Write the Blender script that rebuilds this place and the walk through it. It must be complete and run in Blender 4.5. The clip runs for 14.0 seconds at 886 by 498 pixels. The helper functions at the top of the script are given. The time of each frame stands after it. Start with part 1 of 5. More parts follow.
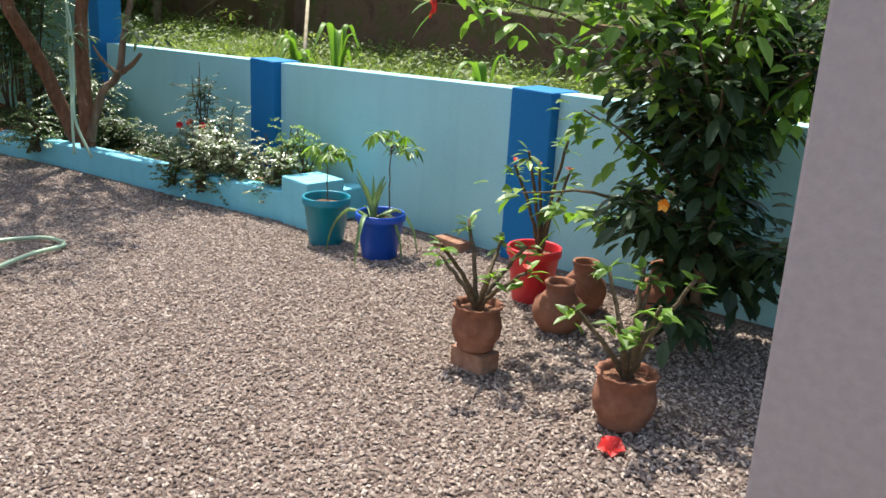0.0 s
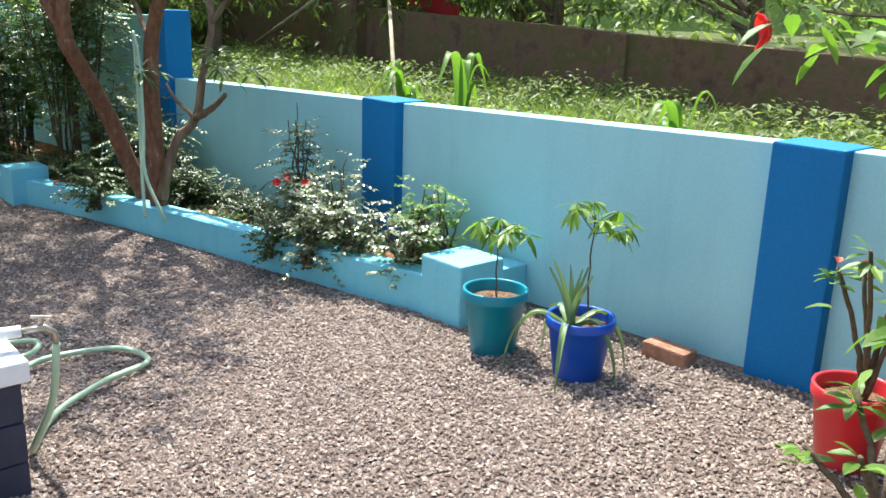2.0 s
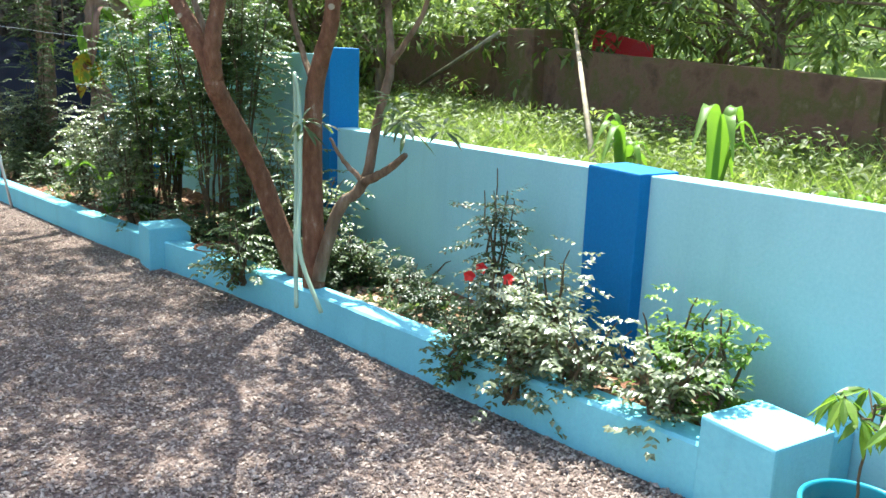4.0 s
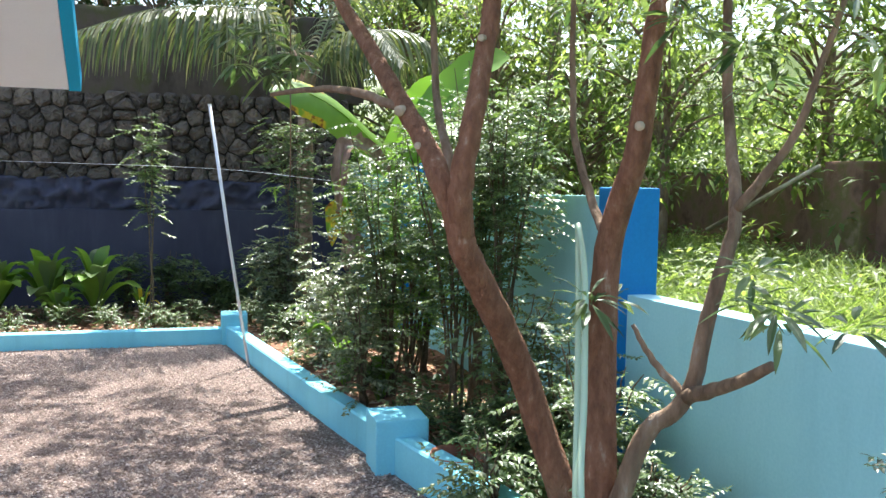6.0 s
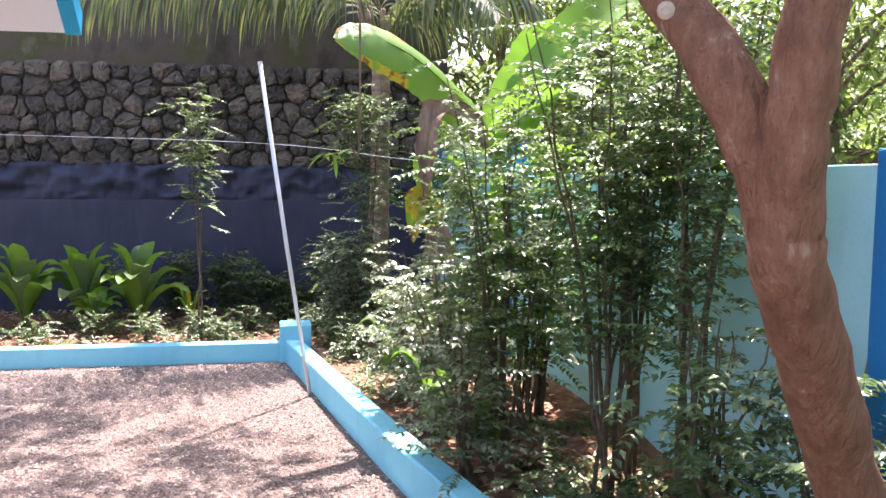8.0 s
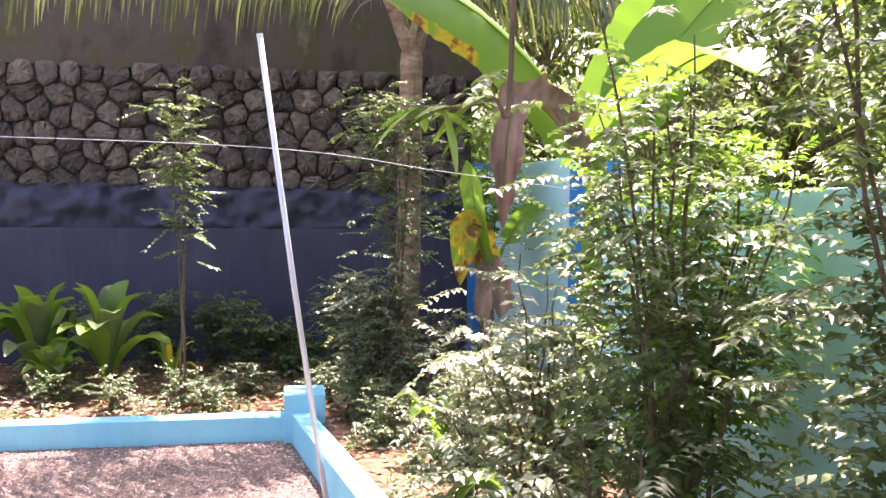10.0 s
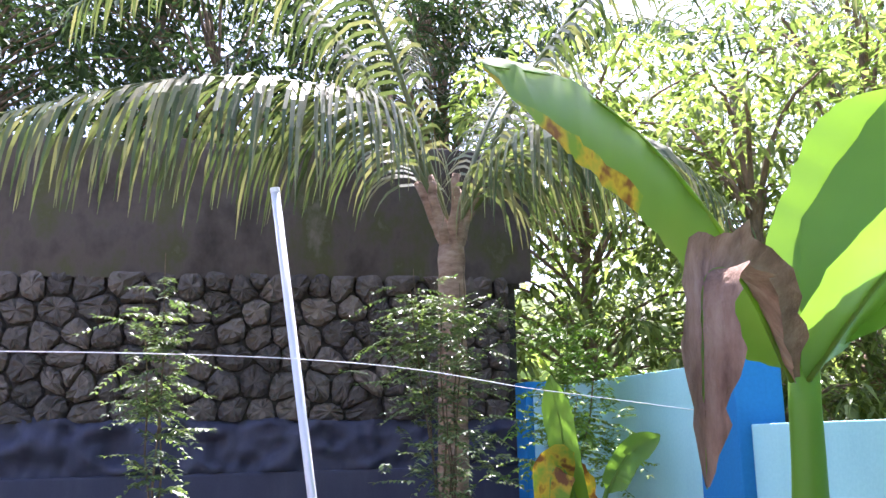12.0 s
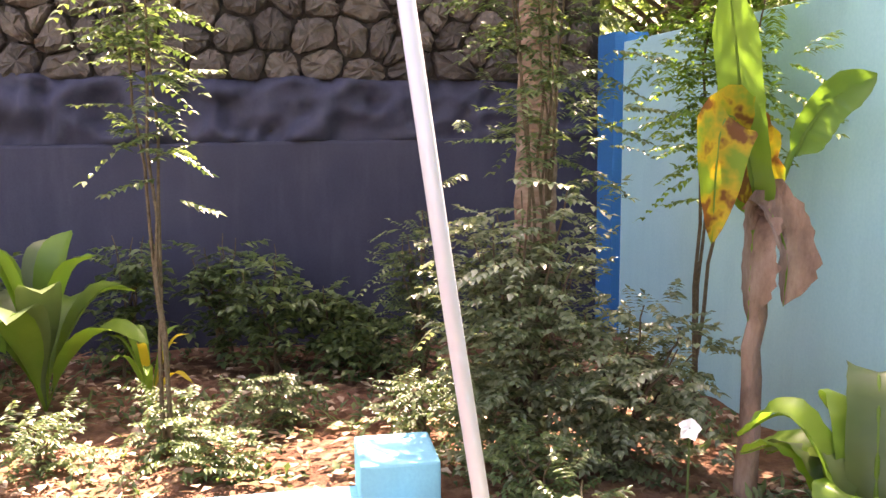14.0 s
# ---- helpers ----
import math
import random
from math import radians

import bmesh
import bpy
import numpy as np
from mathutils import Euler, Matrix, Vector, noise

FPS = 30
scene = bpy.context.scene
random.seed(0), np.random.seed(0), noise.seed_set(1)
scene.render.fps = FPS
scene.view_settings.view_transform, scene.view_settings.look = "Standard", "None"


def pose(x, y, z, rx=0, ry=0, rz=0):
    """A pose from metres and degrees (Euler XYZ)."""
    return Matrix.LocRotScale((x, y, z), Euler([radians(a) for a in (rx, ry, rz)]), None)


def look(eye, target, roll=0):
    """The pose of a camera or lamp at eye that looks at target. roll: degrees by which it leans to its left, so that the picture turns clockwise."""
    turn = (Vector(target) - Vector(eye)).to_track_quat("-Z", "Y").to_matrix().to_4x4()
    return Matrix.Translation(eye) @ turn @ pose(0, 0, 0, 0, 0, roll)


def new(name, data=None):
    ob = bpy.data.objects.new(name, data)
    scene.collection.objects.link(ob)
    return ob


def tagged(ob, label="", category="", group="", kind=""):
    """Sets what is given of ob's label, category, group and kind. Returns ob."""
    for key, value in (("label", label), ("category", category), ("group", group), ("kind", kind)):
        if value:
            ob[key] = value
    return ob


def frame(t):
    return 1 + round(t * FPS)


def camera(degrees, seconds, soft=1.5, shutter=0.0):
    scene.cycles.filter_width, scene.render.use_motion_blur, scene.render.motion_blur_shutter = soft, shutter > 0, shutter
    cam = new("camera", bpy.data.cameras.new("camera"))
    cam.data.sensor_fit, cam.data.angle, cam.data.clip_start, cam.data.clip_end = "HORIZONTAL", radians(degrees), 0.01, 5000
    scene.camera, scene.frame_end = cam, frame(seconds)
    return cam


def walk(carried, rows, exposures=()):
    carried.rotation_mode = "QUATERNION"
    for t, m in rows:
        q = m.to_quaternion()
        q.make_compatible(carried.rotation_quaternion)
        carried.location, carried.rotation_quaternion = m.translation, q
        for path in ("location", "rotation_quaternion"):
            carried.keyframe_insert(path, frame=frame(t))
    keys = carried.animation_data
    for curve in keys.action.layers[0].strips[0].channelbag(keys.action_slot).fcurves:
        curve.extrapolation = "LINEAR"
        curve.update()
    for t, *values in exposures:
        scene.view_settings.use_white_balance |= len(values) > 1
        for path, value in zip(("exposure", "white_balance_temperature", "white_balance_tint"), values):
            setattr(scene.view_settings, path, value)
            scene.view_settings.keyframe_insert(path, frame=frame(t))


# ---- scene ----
cam = camera(53.6, 14.0)
METRES, EYE, TILT, LEAN, TURN = 12.6, 1.5, 0.0, 0.0, 45.9
ROWS = [
    (0.0, 0.0, 0.0, 0.0, 0.88, -16.74, -2.91),
    (0.5, -0.0156, 0.0295, -0.0004, 2.99, -16.55, -2.52),
    (1.0, -0.0305, 0.0609, -0.0023, 2.92, -16.33, -2.39),
    (1.5, -0.0483, 0.0895, -0.0036, 3.15, -15.87, -2.62),
    (2.0, -0.0668, 0.1186, -0.0033, 2.92, -15.61, -1.72),
    (4.5, -0.1266, 0.2698, -0.0088, 17.34, -10.63, -1.47),
    (5.0, -0.1391, 0.3043, -0.0096, 22.92, -7.2, -0.82),
    (5.5, -0.1552, 0.3374, -0.0093, 26.4, -5.92, -0.92),
    (6.0, -0.1765, 0.3684, -0.0098, 28.78, -4.67, -0.91),
    (6.5, -0.1969, 0.402, -0.0127, 28.85, -4.49, -1.08),
    (7.0, -0.2208, 0.429, -0.0169, 29.7, -4.42, -1.24),
    (7.5, -0.2472, 0.4602, -0.018, 29.95, -4.38, -1.55),
    (8.0, -0.2741, 0.4927, -0.0199, 33.52, -5.18, -0.55),
    (10.5, -0.4136, 0.6341, -0.025, 33.7, -1.88, -0.77),
    (11.0, -0.4421, 0.657, -0.0231, 33.59, 7.97, 0.94),
    (11.5, -0.4674, 0.6789, -0.0225, 33.52, 10.42, 1.1),
    (12.0, -0.4906, 0.7031, -0.0215, 33.48, 11.15, 0.98),
    (12.5, -0.5155, 0.7237, -0.0238, 33.57, 11.25, 0.78),
    (13.0, -0.5365, 0.7464, -0.0301, 34.07, 6.66, 1.3),
    (13.5, -0.5579, 0.7699, -0.0345, 34.16, -2.57, 0.92),
    (14.0, -0.5835, 0.7875, -0.0389, 34.16, -8.71, 0.62),
]
EXPOSURES = [(0.0, 1.05, 6600, 5), (2.0, 1.4, 6300, 3), (4.5, 1.9, 6250, 2), (6.0, 2.0, 6250, 8), (8.0, 2.45, 6400, 24), (10.0, 2.7, 7000, 35), (10.7, 3.15, 6300, 38), (11.3, 3.2, 5600, 33), (12.5, 2.2, 6400, 27), (13.2, 2.6, 6900, 28), (14.0, 3.15, 8400, 36)]
walk(cam, [(t, pose(0, 0, EYE, TILT, LEAN, TURN) @ pose(METRES * x, METRES * y, METRES * z, 90 + pitch, roll, yaw)) for t, x, y, z, yaw, pitch, roll in ROWS], exposures=EXPOSURES)

# ---- world and sun ----
SUN_AZ, SUN_EL = (-0.93, 0.36), 63.0
world = bpy.data.worlds.new("world")
scene.world = world
world.use_nodes = True
wn = world.node_tree.nodes
sky = wn.new("ShaderNodeTexSky")
sky.sky_type, sky.sun_disc = "NISHITA", False
sky.sun_elevation = radians(SUN_EL)
sky.sun_rotation = math.atan2(SUN_AZ[0], SUN_AZ[1])
sky.air_density, sky.dust_density = 1.0, 2.5
wn["Background"].inputs[1].default_value = 0.13
world.node_tree.links.new(sky.outputs[0], wn["Background"].inputs[0])
sun = new("sun", bpy.data.lights.new("sun", "SUN"))
sun.data.energy, sun.data.angle, sun.data.color = 4.1, radians(0.6), (1.0, 0.965, 0.90)
k = math.cos(radians(SUN_EL)) / math.hypot(*SUN_AZ)
sun.matrix_world = look((SUN_AZ[0] * k * 30, SUN_AZ[1] * k * 30, 30 * math.sin(radians(SUN_EL))), (0, 0, 0))

# ---- materials ----


def base_mat(name, rough=0.8, spec=0.3, metal=0.0):
    m = bpy.data.materials.new(name)
    m.use_nodes = True
    nt = m.node_tree
    b = nt.nodes["Principled BSDF"]
    b.inputs["Roughness"].default_value = rough
    b.inputs["Specular IOR Level"].default_value = spec
    b.inputs["Metallic"].default_value = metal
    return m, nt, b


def ramp(nt, fac, stops):
    r = nt.nodes.new("ShaderNodeValToRGB")
    el = r.color_ramp.elements
    while len(el) < len(stops):
        el.new(0.5)
    for e, (p, c) in zip(el, stops):
        e.position, e.color = p, (*c, 1)
    nt.links.new(fac, r.inputs[0])
    return r.outputs[0]


def noise_tex(nt, scale, detail=4.0, rough=0.55, stretch=None):
    tc = nt.nodes.new("ShaderNodeTexCoord")
    n = nt.nodes.new("ShaderNodeTexNoise")
    n.inputs["Scale"].default_value, n.inputs["Detail"].default_value, n.inputs["Roughness"].default_value = scale, detail, rough
    if stretch:
        mp = nt.nodes.new("ShaderNodeMapping")
        mp.inputs["Scale"].default_value = stretch
        nt.links.new(tc.outputs["Object"], mp.inputs[0])
        nt.links.new(mp.outputs[0], n.inputs["Vector"])
    else:
        nt.links.new(tc.outputs["Object"], n.inputs["Vector"])
    return n.outputs["Fac"]


def mix(nt, fac, a, b, mode="MIX"):
    m = nt.nodes.new("ShaderNodeMix")
    m.data_type, m.blend_type = "RGBA", mode
    for sock, v in ((m.inputs[0], fac), (m.inputs[6], a), (m.inputs[7], b)):
        if isinstance(v, (int, float)):
            sock.default_value = v
        elif isinstance(v, tuple):
            sock.default_value = (*v, 1)
        else:
            nt.links.new(v, sock)
    return m.outputs[2]


def bump(nt, b, height, strength, dist=0.01):
    n = nt.nodes.new("ShaderNodeBump")
    n.inputs["Strength"].default_value, n.inputs["Distance"].default_value = strength, dist
    nt.links.new(height, n.inputs["Height"])
    nt.links.new(n.outputs[0], b.inputs["Normal"])


def painted(name, col, stain, rough=0.7, spec=0.25, streak=0.5, grain=60):
    """Weathered paint: soft large stains, vertical streaks, fine roughness."""
    m, nt, b = base_mat(name, rough, spec)
    big = ramp(nt, noise_tex(nt, 1.6, 6), [(0.42, (0, 0, 0)), (0.75, (1, 1, 1))])
    run = ramp(nt, noise_tex(nt, 3.0, 5, 0.6, (2.2, 2.2, 0.35)), [(0.5, (0, 0, 0)), (0.78, (1, 1, 1))])
    f = mix(nt, 1.0, mix(nt, 0.5, big, run), (streak, streak, streak), "MULTIPLY")
    c = mix(nt, f, col, stain)
    fine = noise_tex(nt, grain, 3)
    nt.links.new(mix(nt, 0.10, c, ramp(nt, fine, [(0.3, (0.3, 0.3, 0.3)), (0.7, (0.9, 0.9, 0.9))]), "OVERLAY"), b.inputs["Base Color"])
    bump(nt, b, fine, 0.35, 0.004)
    return m


def rough_stuff(name, stops, scale=12, rough=0.9, bstr=0.6, dist=0.02, spec=0.2, isl=0.0, stretch=None):
    """Noise-coloured rough surface; isl mixes in a value that differs from piece to piece."""
    m, nt, b = base_mat(name, rough, spec)
    n = noise_tex(nt, scale, 6, 0.62, stretch)
    f = n
    if isl:
        g = nt.nodes.new("ShaderNodeNewGeometry")
        o = nt.nodes.new("ShaderNodeObjectInfo")
        add = nt.nodes.new("ShaderNodeMath")
        add.operation = "ADD"
        nt.links.new(g.outputs["Random Per Island"], add.inputs[0])
        nt.links.new(o.outputs["Random"], add.inputs[1])
        fr = nt.nodes.new("ShaderNodeMath")
        fr.operation = "FRACT"
        nt.links.new(add.outputs[0], fr.inputs[0])
        mx = nt.nodes.new("ShaderNodeMix")
        mx.inputs[0].default_value = isl
        nt.links.new(n, mx.inputs[2])
        nt.links.new(fr.outputs[0], mx.inputs[3])
        f = mx.outputs[0]
    nt.links.new(ramp(nt, f, stops), b.inputs["Base Color"])
    bump(nt, b, noise_tex(nt, scale * 3, 4, 0.6, stretch), bstr, dist)
    return m


def leafy(name, dark, mid, light, rough=0.45, trans=0.4, spec=0.4, scale=5.0, grain=0.4, stops=(0.18, 0.5, 0.85)):
    """Leaf tissue: tone differs from leaf to leaf, and light passes through."""
    m, nt, b = base_mat(name, rough, spec)
    g = nt.nodes.new("ShaderNodeNewGeometry")
    n = noise_tex(nt, scale, 3)
    mx = nt.nodes.new("ShaderNodeMix")
    mx.inputs[0].default_value = grain
    nt.links.new(g.outputs["Random Per Island"], mx.inputs[2])
    nt.links.new(n, mx.inputs[3])
    c = ramp(nt, mx.outputs[0], list(zip(stops, (dark, mid, light))))
    nt.links.new(c, b.inputs["Base Color"])
    t = nt.nodes.new("ShaderNodeBsdfTranslucent")
    nt.links.new(mix(nt, 1.0, c, (1.2, 1.32, 0.72), "MULTIPLY"), t.inputs[0])
    s = nt.nodes.new("ShaderNodeMixShader")
    s.inputs[0].default_value = trans
    nt.links.new(b.outputs[0], s.inputs[1])
    nt.links.new(t.outputs[0], s.inputs[2])
    nt.links.new(s.outputs[0], nt.nodes["Material Output"].inputs[0])
    return m


M_wall = painted("wall_paint_aqua", (0.36, 0.66, 0.70), (0.22, 0.45, 0.52), streak=0.45)
M_kerb = painted("kerb_paint_aqua", (0.22, 0.60, 0.72), (0.16, 0.42, 0.50), streak=0.7)
M_blue = painted("pillar_paint_blue", (0.012, 0.17, 0.42), (0.02, 0.12, 0.27), streak=0.4)
M_navy = painted("wall_paint_navy", (0.038, 0.040, 0.066), (0.085, 0.085, 0.115), streak=0.6)
M_plaster = painted("pillar_paint_mauve", (0.40, 0.34, 0.33), (0.32, 0.28, 0.27), streak=0.3)
M_white = painted("soffit_paint_white", (0.80, 0.80, 0.82), (0.66, 0.66, 0.68), streak=0.3)
M_fascia = painted("fascia_paint_blue", (0.01, 0.36, 0.62), (0.02, 0.25, 0.45), streak=0.3)
M_moss = rough_stuff("mossy_concrete", [(0.3, (0.035, 0.028, 0.022)), (0.5, (0.075, 0.06, 0.05)), (0.62, (0.06, 0.06, 0.025)), (0.8, (0.16, 0.14, 0.125))], 2.2, bstr=0.7, stretch=(1, 1, 0.7))
M_farwall = rough_stuff("weathered_laterite_wall", [(0.3, (0.10, 0.055, 0.038)), (0.48, (0.22, 0.12, 0.08)), (0.6, (0.15, 0.12, 0.045)), (0.75, (0.34, 0.21, 0.15))], 2.8, bstr=0.9)
M_stone = rough_stuff("granite_rubble", [(0.15, (0.04, 0.034, 0.031)), (0.4, (0.085, 0.072, 0.063)), (0.65, (0.14, 0.115, 0.096)), (0.95, (0.24, 0.19, 0.15))], 7, bstr=1.0, dist=0.03, isl=0.4)
M_joint = rough_stuff("dark_joint", [(0.3, (0.03, 0.027, 0.025)), (0.7, (0.08, 0.07, 0.06))], 20)
M_gravel = rough_stuff("gravel_stones", [(0.05, (0.12, 0.085, 0.07)), (0.3, (0.24, 0.18, 0.15)), (0.6, (0.36, 0.28, 0.235)), (0.85, (0.47, 0.385, 0.33)), (1.0, (0.64, 0.56, 0.49))], 30, rough=0.85, bstr=0.4, dist=0.004, isl=0.8)
M_grit = rough_stuff("gravel_bed", [(0.3, (0.10, 0.065, 0.055)), (0.5, (0.24, 0.17, 0.145)), (0.68, (0.40, 0.31, 0.265))], 55, bstr=1.0, dist=0.02)
M_soil = rough_stuff("red_soil", [(0.3, (0.10, 0.045, 0.028)), (0.5, (0.21, 0.10, 0.06)), (0.7, (0.33, 0.18, 0.115))], 7, bstr=1.0, dist=0.03)
M_ground = rough_stuff("grassy_ground", [(0.35, (0.05, 0.06, 0.02)), (0.55, (0.09, 0.11, 0.035)), (0.75, (0.16, 0.12, 0.06))], 4, bstr=1.0, dist=0.04)
M_bark = rough_stuff("red_brown_bark", [(0.3, (0.15, 0.07, 0.042)), (0.48, (0.22, 0.105, 0.06)), (0.62, (0.28, 0.14, 0.083)), (0.76, (0.44, 0.34, 0.25))], 24, bstr=1.0, dist=0.025, stretch=(1, 1, 0.4))
M_bark2 = rough_stuff("grey_bark", [(0.3, (0.10, 0.065, 0.04)), (0.6, (0.24, 0.16, 0.105)), (0.8, (0.36, 0.31, 0.25))], 14, bstr=0.8, stretch=(1, 1, 0.3))
M_twig = rough_stuff("twig", [(0.3, (0.07, 0.05, 0.03)), (0.7, (0.17, 0.13, 0.08))], 30)
M_palmtrunk = rough_stuff("palm_trunk", [(0.3, (0.13, 0.08, 0.055)), (0.5, (0.27, 0.18, 0.13)), (0.75, (0.40, 0.30, 0.23))], 6, bstr=0.8, stretch=(1, 1, 3))
M_terra = rough_stuff("terracotta", [(0.3, (0.15, 0.062, 0.038)), (0.5, (0.24, 0.105, 0.065)), (0.72, (0.33, 0.165, 0.11))], 9, bstr=0.35, dist=0.004)
M_brick = rough_stuff("old_brick", [(0.3, (0.24, 0.11, 0.07)), (0.7, (0.42, 0.25, 0.17))], 14, bstr=0.6)
M_chip = rough_stuff("potting_chips", [(0.3, (0.13, 0.07, 0.04)), (0.55, (0.30, 0.18, 0.11)), (0.75, (0.5, 0.36, 0.25))], 60, bstr=1.0)
M_bamboo = rough_stuff("dry_bamboo", [(0.3, (0.30, 0.23, 0.15)), (0.7, (0.52, 0.44, 0.33))], 8)
M_litter = rough_stuff("dry_leaf_litter", [(0.1, (0.14, 0.07, 0.04)), (0.4, (0.30, 0.17, 0.10)), (0.7, (0.45, 0.30, 0.20)), (0.95, (0.60, 0.48, 0.36))], 10, bstr=0.3, isl=0.8)


def plastic(name, col, rough=0.35):
    m, nt, b = base_mat(name, rough, 0.45)
    n = noise_tex(nt, 6, 5)
    dusty = tuple(min(1, c * 0.75 + 0.06) for c in col)
    nt.links.new(mix(nt, ramp(nt, n, [(0.45, (0, 0, 0)), (0.8, (0.6, 0.6, 0.6))]), col, dusty), b.inputs["Base Color"])
    bump(nt, b, noise_tex(nt, 40, 2), 0.06, 0.002)
    return m


M_teal = plastic("plastic_teal", (0.008, 0.23, 0.32))
M_pblue = plastic("plastic_blue", (0.006, 0.075, 0.47))
M_red = plastic("plastic_red", (0.60, 0.025, 0.035))
M_pvc = plastic("plastic_white", (0.78, 0.78, 0.78), 0.3)
M_hose = plastic("hose_green", (0.42, 0.55, 0.38), 0.4)
M_metal = base_mat("galvanised_pipe", 0.45, 0.5, 0.3)[0]
M_metal.node_tree.nodes["Principled BSDF"].inputs["Base Color"].default_value = (0.62, 0.62, 0.65, 1)
M_chrome = base_mat("worn_brass_tap", 0.35, 0.5, 0.8)[0]
M_chrome.node_tree.nodes["Principled BSDF"].inputs["Base Color"].default_value = (0.45, 0.40, 0.33, 1)
L_dark = leafy("leaf_dark", (0.020, 0.038, 0.017), (0.042, 0.072, 0.030), (0.08, 0.115, 0.05), 0.36)
L_mid = leafy("leaf_mid", (0.045, 0.075, 0.03), (0.10, 0.15, 0.057), (0.20, 0.25, 0.10), 0.36, 0.4, 0.5)
L_pale = leafy("leaf_greygreen", (0.10, 0.125, 0.07), (0.20, 0.23, 0.14), (0.36, 0.38, 0.26), 0.27, 0.35, 0.8)
L_fresh = leafy("leaf_fresh", (0.07, 0.14, 0.02), (0.14, 0.25, 0.035), (0.24, 0.36, 0.06), 0.42, 0.45)
L_grass = leafy("grass_blades", (0.13, 0.19, 0.045), (0.24, 0.31, 0.09), (0.42, 0.45, 0.20), 0.5, 0.5)
L_far = leafy("leaf_far", (0.075, 0.105, 0.033), (0.165, 0.215, 0.068), (0.33, 0.37, 0.14), 0.45, 0.55)
L_banana = leafy("banana_leaf", (0.09, 0.17, 0.025), (0.13, 0.24, 0.035), (0.19, 0.31, 0.05), 0.4, 0.42, 0.4, 2.0)
L_aloe = leafy("aloe_leaf", (0.10, 0.19, 0.08), (0.18, 0.28, 0.12), (0.30, 0.38, 0.20), 0.4, 0.15)
L_palm = leafy("palm_leaflet", (0.05, 0.075, 0.03), (0.10, 0.125, 0.055), (0.24, 0.22, 0.13), 0.38, 0.35)
L_dead = rough_stuff("dead_banana_leaf", [(0.3, (0.14, 0.085, 0.06)), (0.5, (0.30, 0.19, 0.14)), (0.72, (0.44, 0.31, 0.24))], 9, bstr=0.9, dist=0.02, stretch=(1, 1, 0.4))
L_scorch = leafy("scorched_leaf", (0.20, 0.075, 0.02), (0.50, 0.33, 0.025), (0.18, 0.28, 0.03), 0.5, 0.4, 0.3, 9.0, 1.0, (0.40, 0.48, 0.62))
L_yellow = leafy("yellowing_leaf", (0.40, 0.26, 0.02), (0.5, 0.36, 0.03), (0.55, 0.42, 0.06), 0.5, 0.45)
P_red = leafy("petal_red", (0.55, 0.01, 0.015), (0.70, 0.02, 0.02), (0.75, 0.05, 0.04), 0.5, 0.35)
P_orange = leafy("petal_orange", (0.75, 0.22, 0.01), (0.8, 0.3, 0.02), (0.85, 0.4, 0.05), 0.5, 0.35)
P_pink = leafy("petal_pink", (0.70, 0.10, 0.09), (0.75, 0.16, 0.12), (0.8, 0.3, 0.22), 0.5, 0.35)

# ---- mesh helpers ----
rng = np.random.default_rng(7)


def mesh_ob(name, verts, faces, mat, parent=None, label="", smooth=False, mats=None, idx=None):
    """One mesh object from world-space vertices; under parent they are kept where they are."""
    me = bpy.data.meshes.new(name)
    v = np.asarray(verts, dtype=float).reshape(-1, 3)
    if parent is not None:
        base = parent.location if parent.parent is None else parent.location + parent.parent.location
        v = v - np.array(base)
    me.from_pydata(v.tolist(), [], [tuple(int(i) for i in f) for f in faces])
    for m in (mats or [mat]):
        me.materials.append(m)
    if idx is not None:
        me.polygons.foreach_set("material_index", np.asarray(idx, dtype=np.int32))
    if smooth:
        me.polygons.foreach_set("use_smooth", np.ones(len(me.polygons), dtype=bool))
    me.update()
    ob = new(name, me)
    if parent is not None:
        ob.parent = parent
    if label:
        ob["label"] = label
    return ob


def thing(name, loc, label, category, group="", kind=""):
    e = new(name)
    e.location = loc
    e.empty_display_size = 0.1
    return tagged(e, label, category, group, kind)


def box_vf(x0, x1, y0, y1, z0, z1, bev=0.008):
    bm = bmesh.new()
    bmesh.ops.create_cube(bm, size=1)
    for v in bm.verts:
        v.co = Vector(((x0, x1)[v.co.x > 0], (y0, y1)[v.co.y > 0], (z0, z1)[v.co.z > 0]))
    if bev:
        bmesh.ops.bevel(bm, geom=list(bm.edges), offset=bev, segments=2, affect="EDGES", profile=0.6)
    vs = [tuple(v.co) for v in bm.verts]
    fs = [[v.index for v in f.verts] for f in bm.faces]
    bm.free()
    return vs, fs


def box(name, x0, x1, y0, y1, z0, z1, mat, parent=None, bev=0.008, label=""):
    return mesh_ob(name, *box_vf(x0, x1, y0, y1, z0, z1, bev), mat, parent, label)


